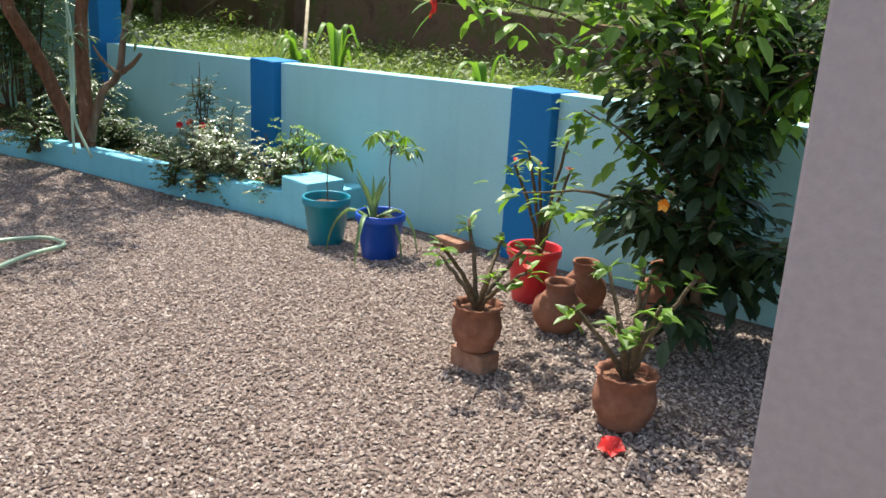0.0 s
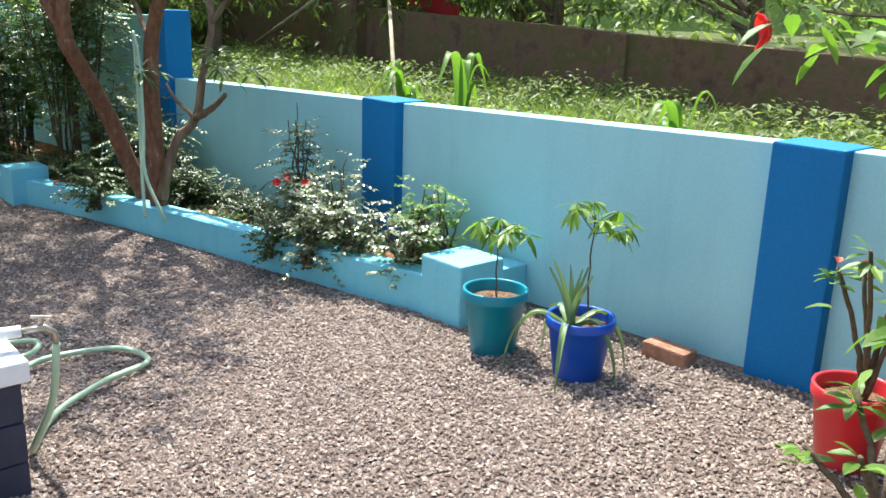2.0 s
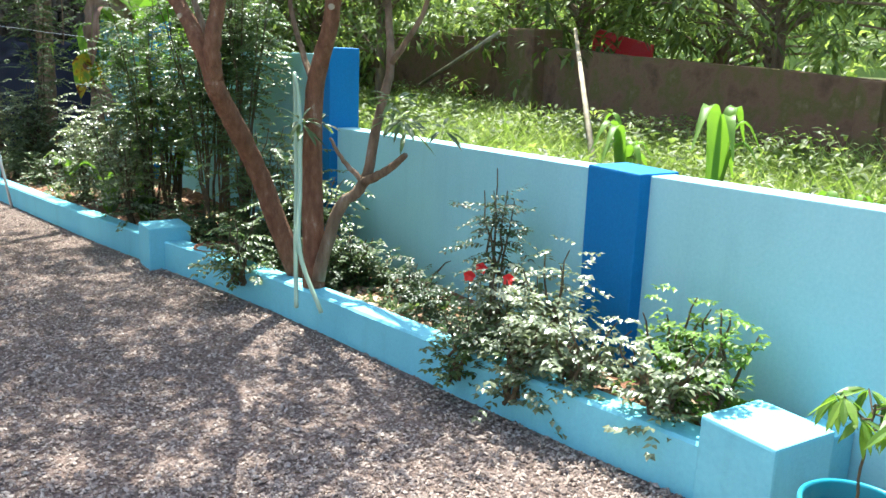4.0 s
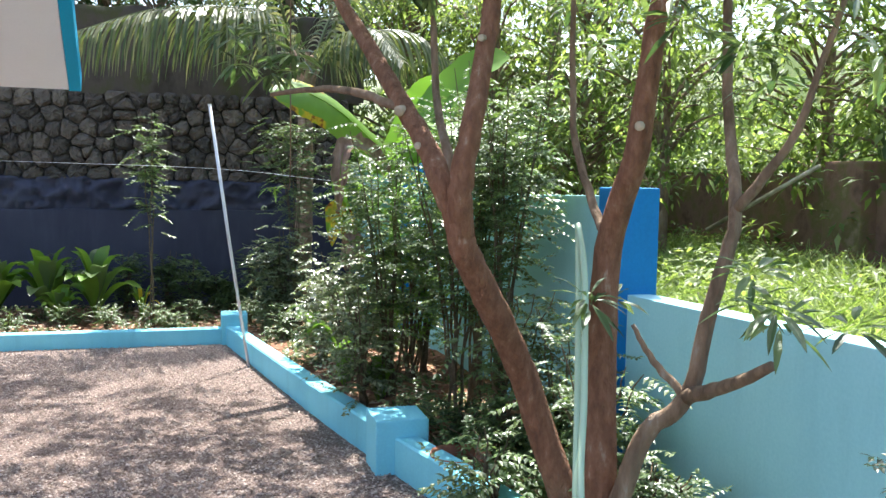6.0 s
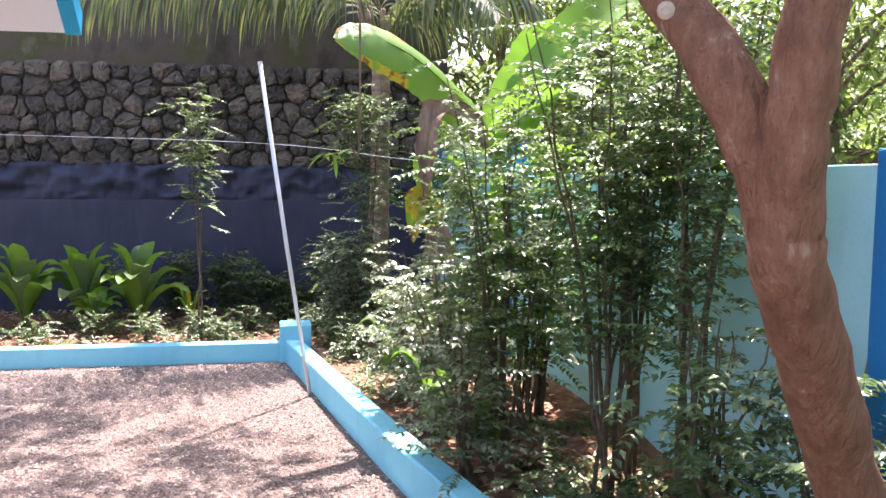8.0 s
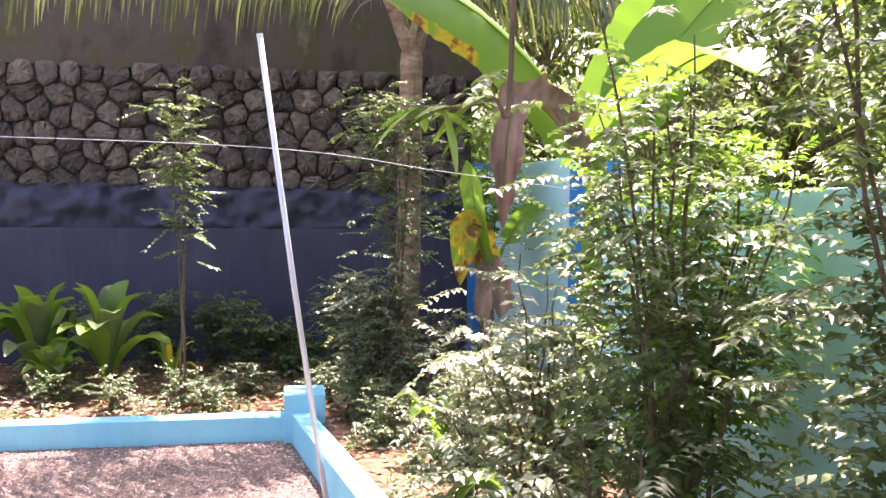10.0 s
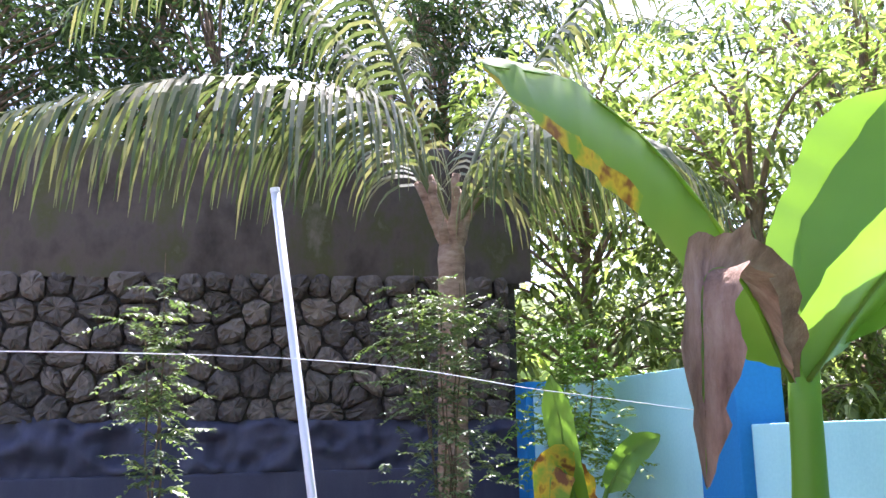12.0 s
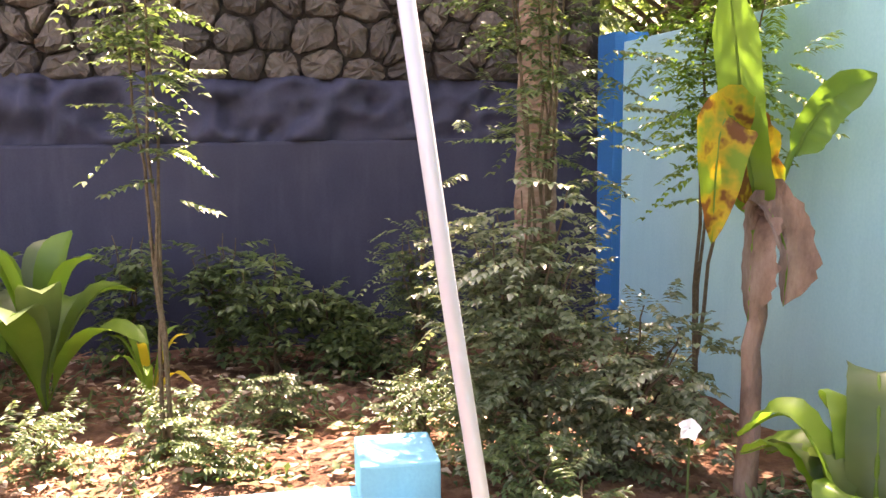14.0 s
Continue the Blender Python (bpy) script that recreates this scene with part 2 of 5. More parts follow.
def tube_vf(pts, radii, n=8, cap=True):
    pts = [Vector(p) for p in pts]
    vs, fs = [], []
    side = None
    for i, p in enumerate(pts):
        d = (pts[min(i + 1, len(pts) - 1)] - pts[max(i - 1, 0)]).normalized()
        if side is None:
            side = d.cross(Vector((0, 0, 1)) if abs(d.z) < 0.9 else Vector((1, 0, 0))).normalized()
        side = (side - d * side.dot(d)).normalized()
        up = d.cross(side)
        for j in range(n):
            a = 2 * math.pi * j / n
            vs.append(p + (side * math.cos(a) + up * math.sin(a)) * radii[i])
    for i in range(len(pts) - 1):
        for j in range(n):
            a, b = i * n + j, i * n + (j + 1) % n
            fs.append((a, b, b + n, a + n))
    if cap:
        fs.append(tuple(range(n))[::-1])
        fs.append(tuple(len(vs) - n + j for j in range(n)))
    return [tuple(v) for v in vs], fs


def join_vf(parts):
    vs, fs = [], []
    for v, f in parts:
        o = len(vs)
        vs.extend(v)
        fs.extend([tuple(i + o for i in q) for q in f])
    return vs, fs


def smooth_line(pts, n=6, wob=0.0):
    """Catmull-Rom through the points."""
    P = [Vector(p) for p in pts]
    P = [P[0] * 2 - P[1]] + P + [P[-1] * 2 - P[-2]]
    out = []
    for i in range(1, len(P) - 2):
        for k in range(n):
            t = k / n
            a, b, c, d = P[i - 1], P[i], P[i + 1], P[i + 2]
            q = 0.5 * (2 * b + (c - a) * t + (2 * a - 5 * b + 4 * c - d) * t * t + (3 * b - a - 3 * c + d) * t ** 3)
            out.append(q + Vector(rng.normal(0, wob, 3)) if wob else q)
    out.append(P[-2])
    return out


def limb(pts, r0, r1, n=8, wob=0.006, steps=5):
    line = smooth_line(pts, steps, wob)
    m = len(line)
    return tube_vf(line, [(r0 + (r1 - r0) * i / (m - 1)) * (1 + rng.normal(0, 0.015)) for i in range(m)], n)


def lathe_vf(profile, cx, cy, n=28, wave=None):
    vs, fs = [], []
    for i, (r, z) in enumerate(profile):
        for j in range(n):
            a = 2 * math.pi * j / n
            rr = r + (wave(i, a) if wave else 0)
            vs.append((cx + rr * math.cos(a), cy + rr * math.sin(a), z))
    for i in range(len(profile) - 1):
        for j in range(n):
            fs.append((i * n + j, i * n + (j + 1) % n, (i + 1) * n + (j + 1) % n, (i + 1) * n + j))
    fs.append(tuple(range(n))[::-1])
    return vs, fs


def unit(a):
    return a / np.maximum(np.linalg.norm(a, axis=-1, keepdims=True), 1e-9)


class Leaves:
    """Gathers leaves (place, way, size) and turns them into one folded-blade mesh."""

    def __init__(self):
        self.P, self.D, self.L, self.W, self.N = [], [], [], [], []

    def add(self, P, D, L, W, N=None):
        P, D = np.atleast_2d(P), np.atleast_2d(np.asarray(D, float))
        n = max(len(P), len(D))
        P = np.broadcast_to(P, (n, 3))
        self.P.append(P)
        self.D.append(unit(np.broadcast_to(np.asarray(D, float), (n, 3))))
        self.L.append(np.broadcast_to(np.asarray(L, float), n))
        self.W.append(np.broadcast_to(np.asarray(W, float), n))
        self.N.append(np.broadcast_to(np.asarray((0, 0, 1) if N is None else N, float), (n, 3)))

    def vf(self, fold=0.25, droop=0.25, fine=False):
        P, D, L, W, N = (np.concatenate(a) for a in (self.P, self.D, self.L, self.W, self.N))
        N = N + rng.normal(0, 0.18, N.shape)
        S = unit(np.cross(D, N))
        U = np.cross(S, D)
        L, W = L[:, None], W[:, None]
        rows = [(0.0, 0.02), (0.22, 0.36), (0.55, 0.5), (0.82, 0.28), (1.0, 0.0)] if fine else [(0.0, 0.03), (0.42, 0.5), (1.0, 0.0)]
        cols = []
        for t, w in rows:
            mid = P + D * L * t - np.array((0, 0, 1)) * L * droop * t * t
            if w < 0.001:
                cols.append(mid)
            else:
                lift = U * W * w * fold
                cols += [mid - S * W * w + lift, mid, mid + S * W * w + lift]
        k = len(cols)
        V = np.stack(cols, 1).reshape(-1, 3)
        tpl = []
        for r in range(len(rows) - 2):
            a = r * 3
            tpl += [(a, a + 1, a + 4, a + 3), (a + 1, a + 2, a + 5, a + 4)]
        a = (len(rows) - 2) * 3
        tris = [(a, a + 1, a + 3), (a + 1, a + 2, a + 3)]
        o = np.arange(len(P)) * k
        F = []
        for q in tpl + tris:
            F += (o[:, None] + np.array(q)).tolist()
        return V, F

    def make(self, name, mat, parent=None, label="", fold=0.25, droop=0.25, fine=False):
        return mesh_ob(name, *self.vf(fold, droop, fine), mat, parent, label)


def rand_dirs(n, zlo=-0.4, zhi=0.9):
    a = rng.uniform(0, 2 * math.pi, n)
    z = rng.uniform(zlo, zhi, n)
    h = np.sqrt(np.maximum(0, 1 - z * z))
    return np.stack([np.cos(a) * h, np.sin(a) * h, z], 1)


def ground_z(x):
    return 0.0 if x > -1.3 else (0.06 + 0.045 * x if x > -17 else -0.705)


def kerb_y(x):
    return 3.36 + 0.14 * (x + 4.84) + 0.09 * np.exp(-((x + 8.4) / 1.8) ** 2)


WALL_Y, NAVY_X = 3.92, -18.45

# ---- the ground ----


def build_ground():
    xs = [-900, -200, -60, -30] + [-20 + 0.5 * i for i in range(53)] + [20, 60, 200, 900]
    ys = [-900, -200, -60, -20] + [-6 + 0.5 * i for i in range(20)] + [3.93, 4.0, 4.5, 5, 6, 7, 8, 9, 12, 20, 60, 200, 900]
    vs = [(x, y, 0.28 + 0.08 * noise.noise((x * 0.7, y * 0.7, 0)) * (abs(x) < 30) if y > 3.96 else ground_z(x)) for y in ys for x in xs]
    n = len(xs)
    fs = [(j * n + i, j * n + i + 1, (j + 1) * n + i + 1, (j + 1) * n + i) for j in range(len(ys) - 1) for i in range(n - 1)]
    tagged(mesh_ob("ground", vs, fs, M_ground, smooth=True), "grassy earth spreading out beyond the yard", "ground", kind="structure")


def build_gravel():
    xs = np.linspace(2.5, -15.6, 60)
    vs, fs = [], []
    for x in xs:
        top = min(kerb_y(x) + 0.03, WALL_Y) if x < -4.9 else WALL_Y
        for y in np.linspace(-4.5, top, 24):
            vs.append((x, y, ground_z(x) + 0.012 + 0.006 * noise.noise((x * 3, y * 3, 0))))
    for i in range(59):
        for j in range(23):
            fs.append((i * 24 + j, i * 24 + j + 1, (i + 1) * 24 + j + 1, (i + 1) * 24 + j))
    bed = tagged(mesh_ob("pavement", vs, fs, M_grit), "yard of loose reddish-brown gravel", "gravel", kind="structure")
    # loose stones, thick near the pots, thinner further down the yard
    pts = []
    for x0, x1, y0, y1, n in ((-3.6, 0.8, -0.3, 3.84, 92000), (-6.2, -3.6, 0.2, 3.84, 52000), (-10.5, -6.2, -0.2, 3.2, 42000), (-15.5, -10.5, -1.8, 2.6, 32000)):
        q = rng.uniform((x0, y0), (x1, y1), (n, 2))
        pts.append(q)
    q = np.concatenate(pts)
    lim = np.where(q[:, 0] < -4.9, kerb_y(q[:, 0]) - 0.01, 3.84)
    q = q[q[:, 1] < lim]
    n = len(q)
    s = rng.uniform(0.0045, 0.0105, n)
    z = np.array([ground_z(x) for x in q[:, 0]]) + 0.013 + rng.uniform(0, 0.008, n)
    a = rng.uniform(0, 6.28, n)
    ex = np.stack([np.cos(a), np.sin(a), rng.normal(0, 0.25, n)], 1) * (s * rng.uniform(0.9, 1.5, n))[:, None]
    ey = np.stack([-np.sin(a), np.cos(a), rng.normal(0, 0.25, n)], 1) * (s * rng.uniform(0.6, 1.0, n))[:, None]
    ez = np.array((0, 0, 1.0)) * (s * rng.uniform(0.45, 0.8, n))[:, None]
    c = np.column_stack([q, z])
    j = lambda: 1 + rng.uniform(-0.3, 0.3, (n, 1))
    V = np.stack([c + ex * j() + ey * 0.4, c + ey * j() - ex * 0.5, c - ex * j() - ey * 0.3, c - ey * j() + ex * 0.4,
                  c + ez * j() + ex * 0.35, c + ez * j() - ex * 0.35], 1).reshape(-1, 3)
    tpl = [(0, 1, 4), (1, 5, 4), (1, 2, 5), (2, 3, 5), (3, 4, 5), (3, 0, 4)]
    o = np.arange(n)[:, None] * 6
    F = np.concatenate([o + np.array(t) for t in tpl]).tolist()
    g = mesh_ob("gravel", V, F, M_gravel, bed)
    g["kind"] = "stuff"


def build_soil():
    for xa, xb, h in ((-4.95, -15.46, 0.15), (-15.44, NAVY_X, 0.12)):
        vs, fs = [], []
        for x in np.linspace(xa, xb, 60):
            lo = kerb_y(x) + 0.06 if xa > -10 else -5.0
            for y in np.linspace(lo, WALL_Y + 0.02, 30):
                vs.append((x, y, ground_z(x) + h + 0.05 * noise.noise((x * 1.5, y * 1.5, 3)) + 0.03 * noise.noise((x * 5, y * 5, 1))))
        for i in range(59):
            for j in range(29):
                fs.append((i * 30 + j, i * 30 + j + 1, (i + 1) * 30 + j + 1, (i + 1) * 30 + j))
        tagged(mesh_ob("soil_bed", vs, fs, M_soil, smooth=True), "red-brown soil of the planting bed, strewn with dry leaves", "soil", kind="structure")


def soil_z(x):
    return ground_z(x) + 0.14


# ---- walls ----
def build_walls():
    w = thing("wall_north", (-6, WALL_Y, 0), "pale aqua painted boundary wall with blue pillars", "wall", kind="structure")
    y1 = WALL_Y + 0.15
    for x0, za, x1, zb in ((-3.3, 0.945, 3.0, 1.05), (-6.2, 0.842, -3.3, 0.945), (-9.36, 0.738, -6.2, 0.84), (-14.72, 1.19, -9.36, 1.29), (NAVY_X, 1.49, -14.72, 1.5)):
        vs, fs = box_vf(x0, x1 - 0.002, WALL_Y, y1, -1.0, 1.0, 0.006)
        vs = [(x, y, z if z < 0 else z - 1.0 + za + (zb - za) * (x - x0) / (x1 - x0)) for x, y, z in vs]
        mesh_ob("wall_panel", vs, fs, M_wall, w)
    for x0, x1, top, out in ((-0.1, 0.2, 1.0, 0.06), (-3.47, -3.16, 0.955, 0.07), (-6.34, -5.99, 0.86, 0.07), (-9.55, -9.29, 1.335, 0.07), (-14.92, -14.52, 1.53, 0.07), (-18.43, -18.1, 1.56, 0.07)):
        box("pillar", x0, x1, WALL_Y - out, y1 + 0.03, -1.0, top, M_blue, w, 0.01, "deep blue painted pillar")


def clip_poly(poly, p, nrm):
    out = []
    for i in range(len(poly)):
        a, b = poly[i], poly[(i + 1) % len(poly)]
        da, db = np.dot(a - p, nrm), np.dot(b - p, nrm)
        if da <= 0:
            out.append(a)
        if (da < 0) != (db < 0) and abs(da - db) > 1e-9:
            out.append(a + (b - a) * (da / (da - db)))
    return out


def build_navy():
    w = thing("wall_west", (NAVY_X, 0, 0), "tall retaining wall, navy paint below bare granite rubble", "wall", kind="structure")
    x0 = NAVY_X
    box("wall_base", x0 - 0.5, x0 + 0.05, -7, WALL_Y - 0.002, -1.0, 0.84, M_navy, w, 0.02, "smooth navy painted plaster base")
    # rough painted rock band
    ys, zs = np.linspace(-7, WALL_Y - 0.01, 260), np.linspace(0.82, 1.34, 12)
    vs = []
    for y in ys:
        for k2, z in enumerate(zs):
            d = abs(noise.cell((y * 3.1, z * 4.2, 0))) * 0.09 + 0.15 * noise.noise((y * 3.4, z * 6, 2)) + 0.09 * noise.noise((y * 11, z * 12, 5))
            top = 1.34 + 0.05 * noise.noise((y * 2, 0, 9)) - 0.02 * max(0, y)
            zz = 0.82 + (top - 0.82) * k2 / 11
            vs.append((x0 - 0.02 - 0.05 * (k2 / 11) + d if 0 < k2 < 11 else (x0 - 0.01 if k2 == 0 else x0 - 0.25), y, zz))
    fs = [(i * 12 + j, (i + 1) * 12 + j, (i + 1) * 12 + j + 1, i * 12 + j + 1) for i in range(259) for j in range(11)]
    mesh_ob("rock_band", vs, fs, M_navy, w, "uneven navy painted rock ledge", True)
    box("joint_backing", x0 - 0.6, x0 - 0.13, -7, WALL_Y - 0.004, 0.9, 2.62, M_joint, w, 0)
    # upper plastered wall
    ys, zs = np.linspace(-7, WALL_Y + 0.15, 90), np.linspace(2.5, 3.75, 16)
    vs = [(x0 - 0.07 + 0.03 * noise.noise((y * 1.3, z * 2, 0)) + 0.012 * noise.noise((y * 7, z * 7, 0)), y, z + (0.05 * noise.noise((y * 2, 0, 4)) if z > 3.7 else 0.03 * noise.noise((y * 4, 0, 7)) if z < 2.51 else 0)) for y in ys for z in zs]
    n = len(vs)
    vs += [(x0 - 0.5, y, 2.5 if b == 0 else 3.75) for y in ys for b in (0, 1)]
    fs = [(i * 16 + j, (i + 1) * 16 + j, (i + 1) * 16 + j + 1, i * 16 + j + 1) for i in range(89) for j in range(15)]
    fs += [(i * 16 + 15, (i + 1) * 16 + 15, n + (i + 1) * 2 + 1, n + i * 2 + 1) for i in range(89)]
    fs += [(n + i * 2, n + i * 2 + 1, n + (i + 1) * 2 + 1, n + (i + 1) * 2) for i in range(89)]
    mesh_ob("upper_wall", vs, fs, M_moss, w, "dark moss-stained plaster", True)
    return w


def build_stones(w):
    x0 = NAVY_X - 0.11
    seeds = []
    for r in range(6):
        z = 1.34 + r * 0.22
        y = -4.4 + rng.uniform(0, 0.2)
        while y < 3.9:
            seeds.append((y, z + rng.normal(0, 0.035)))
            if rng.random() < 0.16:
                seeds.append((y + rng.uniform(0.10, 0.14), z + rng.choice((-0.09, 0.09))))
            y += rng.uniform(0.17, 0.36)
    S = np.array(seeds)
    for i, s in enumerate(S):
        poly = [np.array(p) for p in ((-4.6, 1.27), (3.84, 1.24), (3.84, 2.56), (-4.6, 2.56))]
        near = np.argsort(np.sum((S - s) ** 2, 1))[1:16]
        for k2 in near:
            poly = clip_poly(poly, (s + S[k2]) / 2, (S[k2] - s) / np.linalg.norm(S[k2] - s))
            if len(poly) < 3:
                break
        if len(poly) < 3:
            continue
        P = np.array(poly)
        c = P.mean(0)
        # cut corners, then a proud domed face
        Q = []
        for a in range(len(P)):
            b, d = P[(a - 1) % len(P)], P[(a + 1) % len(P)]
            Q += [P[a] + (b - P[a]) * 0.2, P[a] + (d - P[a]) * 0.2]
        Q2 = []
        for a in range(len(Q)):
            b, d = Q[(a - 1) % len(Q)], Q[(a + 1) % len(Q)]
            Q2 += [Q[a] + (b - Q[a]) * 0.25, Q[a] + (d - Q[a]) * 0.25]
        Q = np.array(Q2)
        deep = rng.uniform(0.05, 0.12)
        vs, m = [], len(Q)
        for sc, dx in ((0.95, -0.03), (0.89, deep * 0.6), (0.6, deep)):
            for p in Q:
                q = c + (p - c) * sc + rng.normal(0, 0.005, 2)
                vs.append((x0 + dx + rng.normal(0, 0.014), q[0], q[1]))
        vs.append((x0 + deep * 1.08, c[0], c[1]))
        fs = []
        for r in range(2):
            fs += [(r * m + a, r * m + (a + 1) % m, (r + 1) * m + (a + 1) % m, (r + 1) * m + a) for a in range(m)]
        fs += [(2 * m + a, 2 * m + (a + 1) % m, 3 * m) for a in range(m)]
        mesh_ob("stone", vs, fs, M_stone, w)


def build_far_wall():
    w = thing("wall_far", (-9, 8.5, 0), "old moss-stained laterite wall at the back of the lot", "wall", kind="structure")

    def slab(xa, za, xb, zb, y=8.5):
        n = 24
        vs, fs = [], []
        for i in range(n + 1):
            x, z = xa + (xb - xa) * i / n, za + (zb - za) * i / n + 0.02 * noise.noise((i * 0.7, 0, 0))
            vs += [(x, y, -0.5), (x, y, z), (x, y + 0.25, z), (x, y + 0.25, -0.5)]
        for i in range(n):
            fs += [(i * 4 + a, i * 4 + a + 1, i * 4 + a + 5, i * 4 + a + 4) for a in range(3)]
        mesh_ob("wall_panel", vs, fs, M_farwall, w)
    slab(-30, 1.55, -13.2, 1.5)
    slab(-12.6, 1.38, 4.5, 0.75)
    box("pillar", -13.2, -12.6, 8.3, 8.8, -0.5, 1.62, M_farwall, w, 0.03)
    box("pillar", -8.0, -7.75, 8.44, 8.6, -0.5, 1.2, M_farwall, w, 0.02)


def build_kerb():
    def run(x0, x1):
        n, vs, fs = 40, [], []
        for i in range(n + 1):
            x = x0 + (x1 - x0) * i / n
            g, wv = ground_z(x), 0.004 * noise.noise((x * 4, 0, 0))
            f, b, t = kerb_y(x) + wv, kerb_y(x) + 0.15, g + 0.235
            vs += [(x, f, g - 0.15), (x, f, t - 0.012 + wv), (x, f + 0.012, t + wv), (x, b - 0.012, t + wv), (x, b, t - 0.012), (x, b, g - 0.15)]
        for i in range(n):
            fs += [(i * 6 + a, i * 6 + a + 1, i * 6 + a + 7, i * 6 + a + 6) for a in range(5)]
        return vs, fs
    kb = thing("kerb", (-9, 2.6, -0.4), "low aqua-painted masonry kerb edging the planting bed", "kerb", kind="structure")
    mesh_ob("kerb_run", *run(-4.84, -15.35), M_kerb, kb)
    g = ground_z(-15.5)
    box("kerb_run", -15.55, -15.38, -5.0, 1.9, g - 0.15, g + 0.20, M_kerb, kb, 0.01)
    box("kerb_run", -5.03, -4.86, 3.60, WALL_Y - 0.002, -0.3, 0.075, M_kerb, kb, 0.01)
    box("post", -5.06, -4.75, 3.31, 3.62, -0.3, 0.185, M_kerb, kb, 0.012, "square kerb post with a flat top")
    box("post", -10.12, -9.80, 2.60, 2.92, -0.6, -0.045, M_kerb, kb, 0.012)
    box("post", -15.62, -15.30, 1.84, 2.14, -0.85, -0.26, M_kerb, kb, 0.012)


def build_house():
    box_ob = box("pillar", -0.42, -0.12, 0.95, 1.25, -0.05, 3.0, M_plaster, None, 0.006)
    tagged(box_ob, "mauve-grey plastered porch pillar", "pillar", kind="structure")
    tagged(box("wall_south", -12.5, 3.0, -4.8, -4.6, -1.0, 3.4, M_white, None, 0.01), "plain white plastered house wall", "wall", kind="structure")


def build_eave():
    e = thing("eave", (-12.0, 0.3, 2.0), "white sunshade slab with a bright blue edge", "eave", kind="structure")
    a, b = Vector((-12.3, 0.64, 2.01)), Vector((-8.9, 0.9, 3.55))
    l1, l2 = a + Vector((-0.9, -5.3, 0.1)), b + Vector((-0.9, -5.3, 0.1))
    up = Vector((-0.05, 0.0, 0.12))

    def prism(p):
        vs = [tuple(q) for q in p] + [tuple(q + up) for q in p]
        return vs, [(3, 2, 1, 0), (4, 5, 6, 7)] + [(i, (i + 1) % 4, (i + 1) % 4 + 4, i + 4) for i in range(4)]
    mesh_ob("slab", *prism((a, b, l2, l1)), M_white, e)
    o = Vector((0.0, 0.09, -0.01))
    mesh_ob("fascia", *prism((a + o, b + o, b + Vector((0, 0.004, -0.01)), a + Vector((0, 0.004, -0.01)))), M_fascia, e, "bright blue fascia strip")


build_ground()
build_gravel()
build_soil()
build_walls()
NAVY = build_navy()
build_far_wall()
build_kerb()
build_house()
build_eave()

# ---- pots by the wall ----


def plastic_pot(name, cx, cy, z0, r, h, mat, label):
    t = thing(name, (cx, cy, z0), label, "plant pot")
    rb = r * 0.70
    prof = [(rb * 0.96, z0), (rb, z0 + 0.008), (r * 0.92, z0 + h * 0.84), (r * 0.99, z0 + h * 0.85), (r, z0 + h * 0.88), (r, z0 + h * 0.985), (r * 0.985, z0 + h), (r * 0.92, z0 + h), (r * 0.90, z0 + h * 0.97), (r * 0.84, z0 + h * 0.72)]
    mesh_ob("pot", *lathe_vf(prof, cx, cy, 36), mat, t, smooth=True)
    n = 24
    vs = [(cx + r * 0.86 * math.cos(2 * math.pi * i / n), cy + r * 0.86 * math.sin(2 * math.pi * i / n), z0 + h * 0.82) for i in range(n)]
    for i in range(n):
        vs.append((cx + r * 0.5 * math.cos(2 * math.pi * i / n), cy + r * 0.5 * math.sin(2 * math.pi * i / n), z0 + h * (0.85 + rng.uniform(-0.02, 0.03))))
    fs = [(i, (i + 1) % n, n + (i + 1) % n, n + i) for i in range(n)] + [tuple(range(n, 2 * n))]
    mesh_ob("potting_mix", vs, fs, M_chip, t, "coarse brown coir chips")
    return t


def clay_pot(cx, cy, z0, r, h, label, urn=False, frill=False):
    t = thing("clay_pot", (cx, cy, z0), label, "plant pot")
    if urn:
        prof = [(r * 0.55, z0), (r * 0.62, z0 + 0.01), (r * 0.9, z0 + h * 0.22), (r, z0 + h * 0.42), (r * 0.88, z0 + h * 0.62), (r * 0.58, z0 + h * 0.76), (r * 0.5, z0 + h * 0.84), (r * 0.56, z0 + h * 0.93), (r * 0.6, z0 + h * 0.97), (r * 0.56, z0 + h), (r * 0.46, z0 + h * 0.98), (r * 0.42, z0 + h * 0.86)]
    else:
        prof = [(r * 0.66, z0), (r * 0.72, z0 + 0.01), (r * 0.78, z0 + h * 0.06), (r * 0.74, z0 + h * 0.1), (r * 0.97, z0 + h * 0.3), (r * 1.04, z0 + h * 0.5), (r * 0.98, z0 + h * 0.68), (r * 0.90, z0 + h * 0.76), (r * 0.93, z0 + h * 0.8), (r * 0.91, z0 + h * 0.88), (r, z0 + h * 0.95), (r * 1.02, z0 + h * 0.985), (r * 0.97, z0 + h), (r * 0.88, z0 + h * 0.98), (r * 0.82, z0 + h * 0.84)]
    k2 = len(prof) - 4
    mesh_ob("pot", *lathe_vf(prof, cx, cy, 48, (lambda i, a: r * 0.05 * math.sin(a * 14) if frill and i >= k2 - 1 else 0)), M_terra, t, smooth=True)
    rr = prof[-1][0] * 1.04
    vs = [(cx + rr * math.cos(2 * math.pi * i / 20), cy + rr * math.sin(2 * math.pi * i / 20), prof[-1][1] + 0.004) for i in range(20)]
    mesh_ob("soil", vs, [tuple(range(20))], M_soil, t, "dry dark potting soil")
    return t


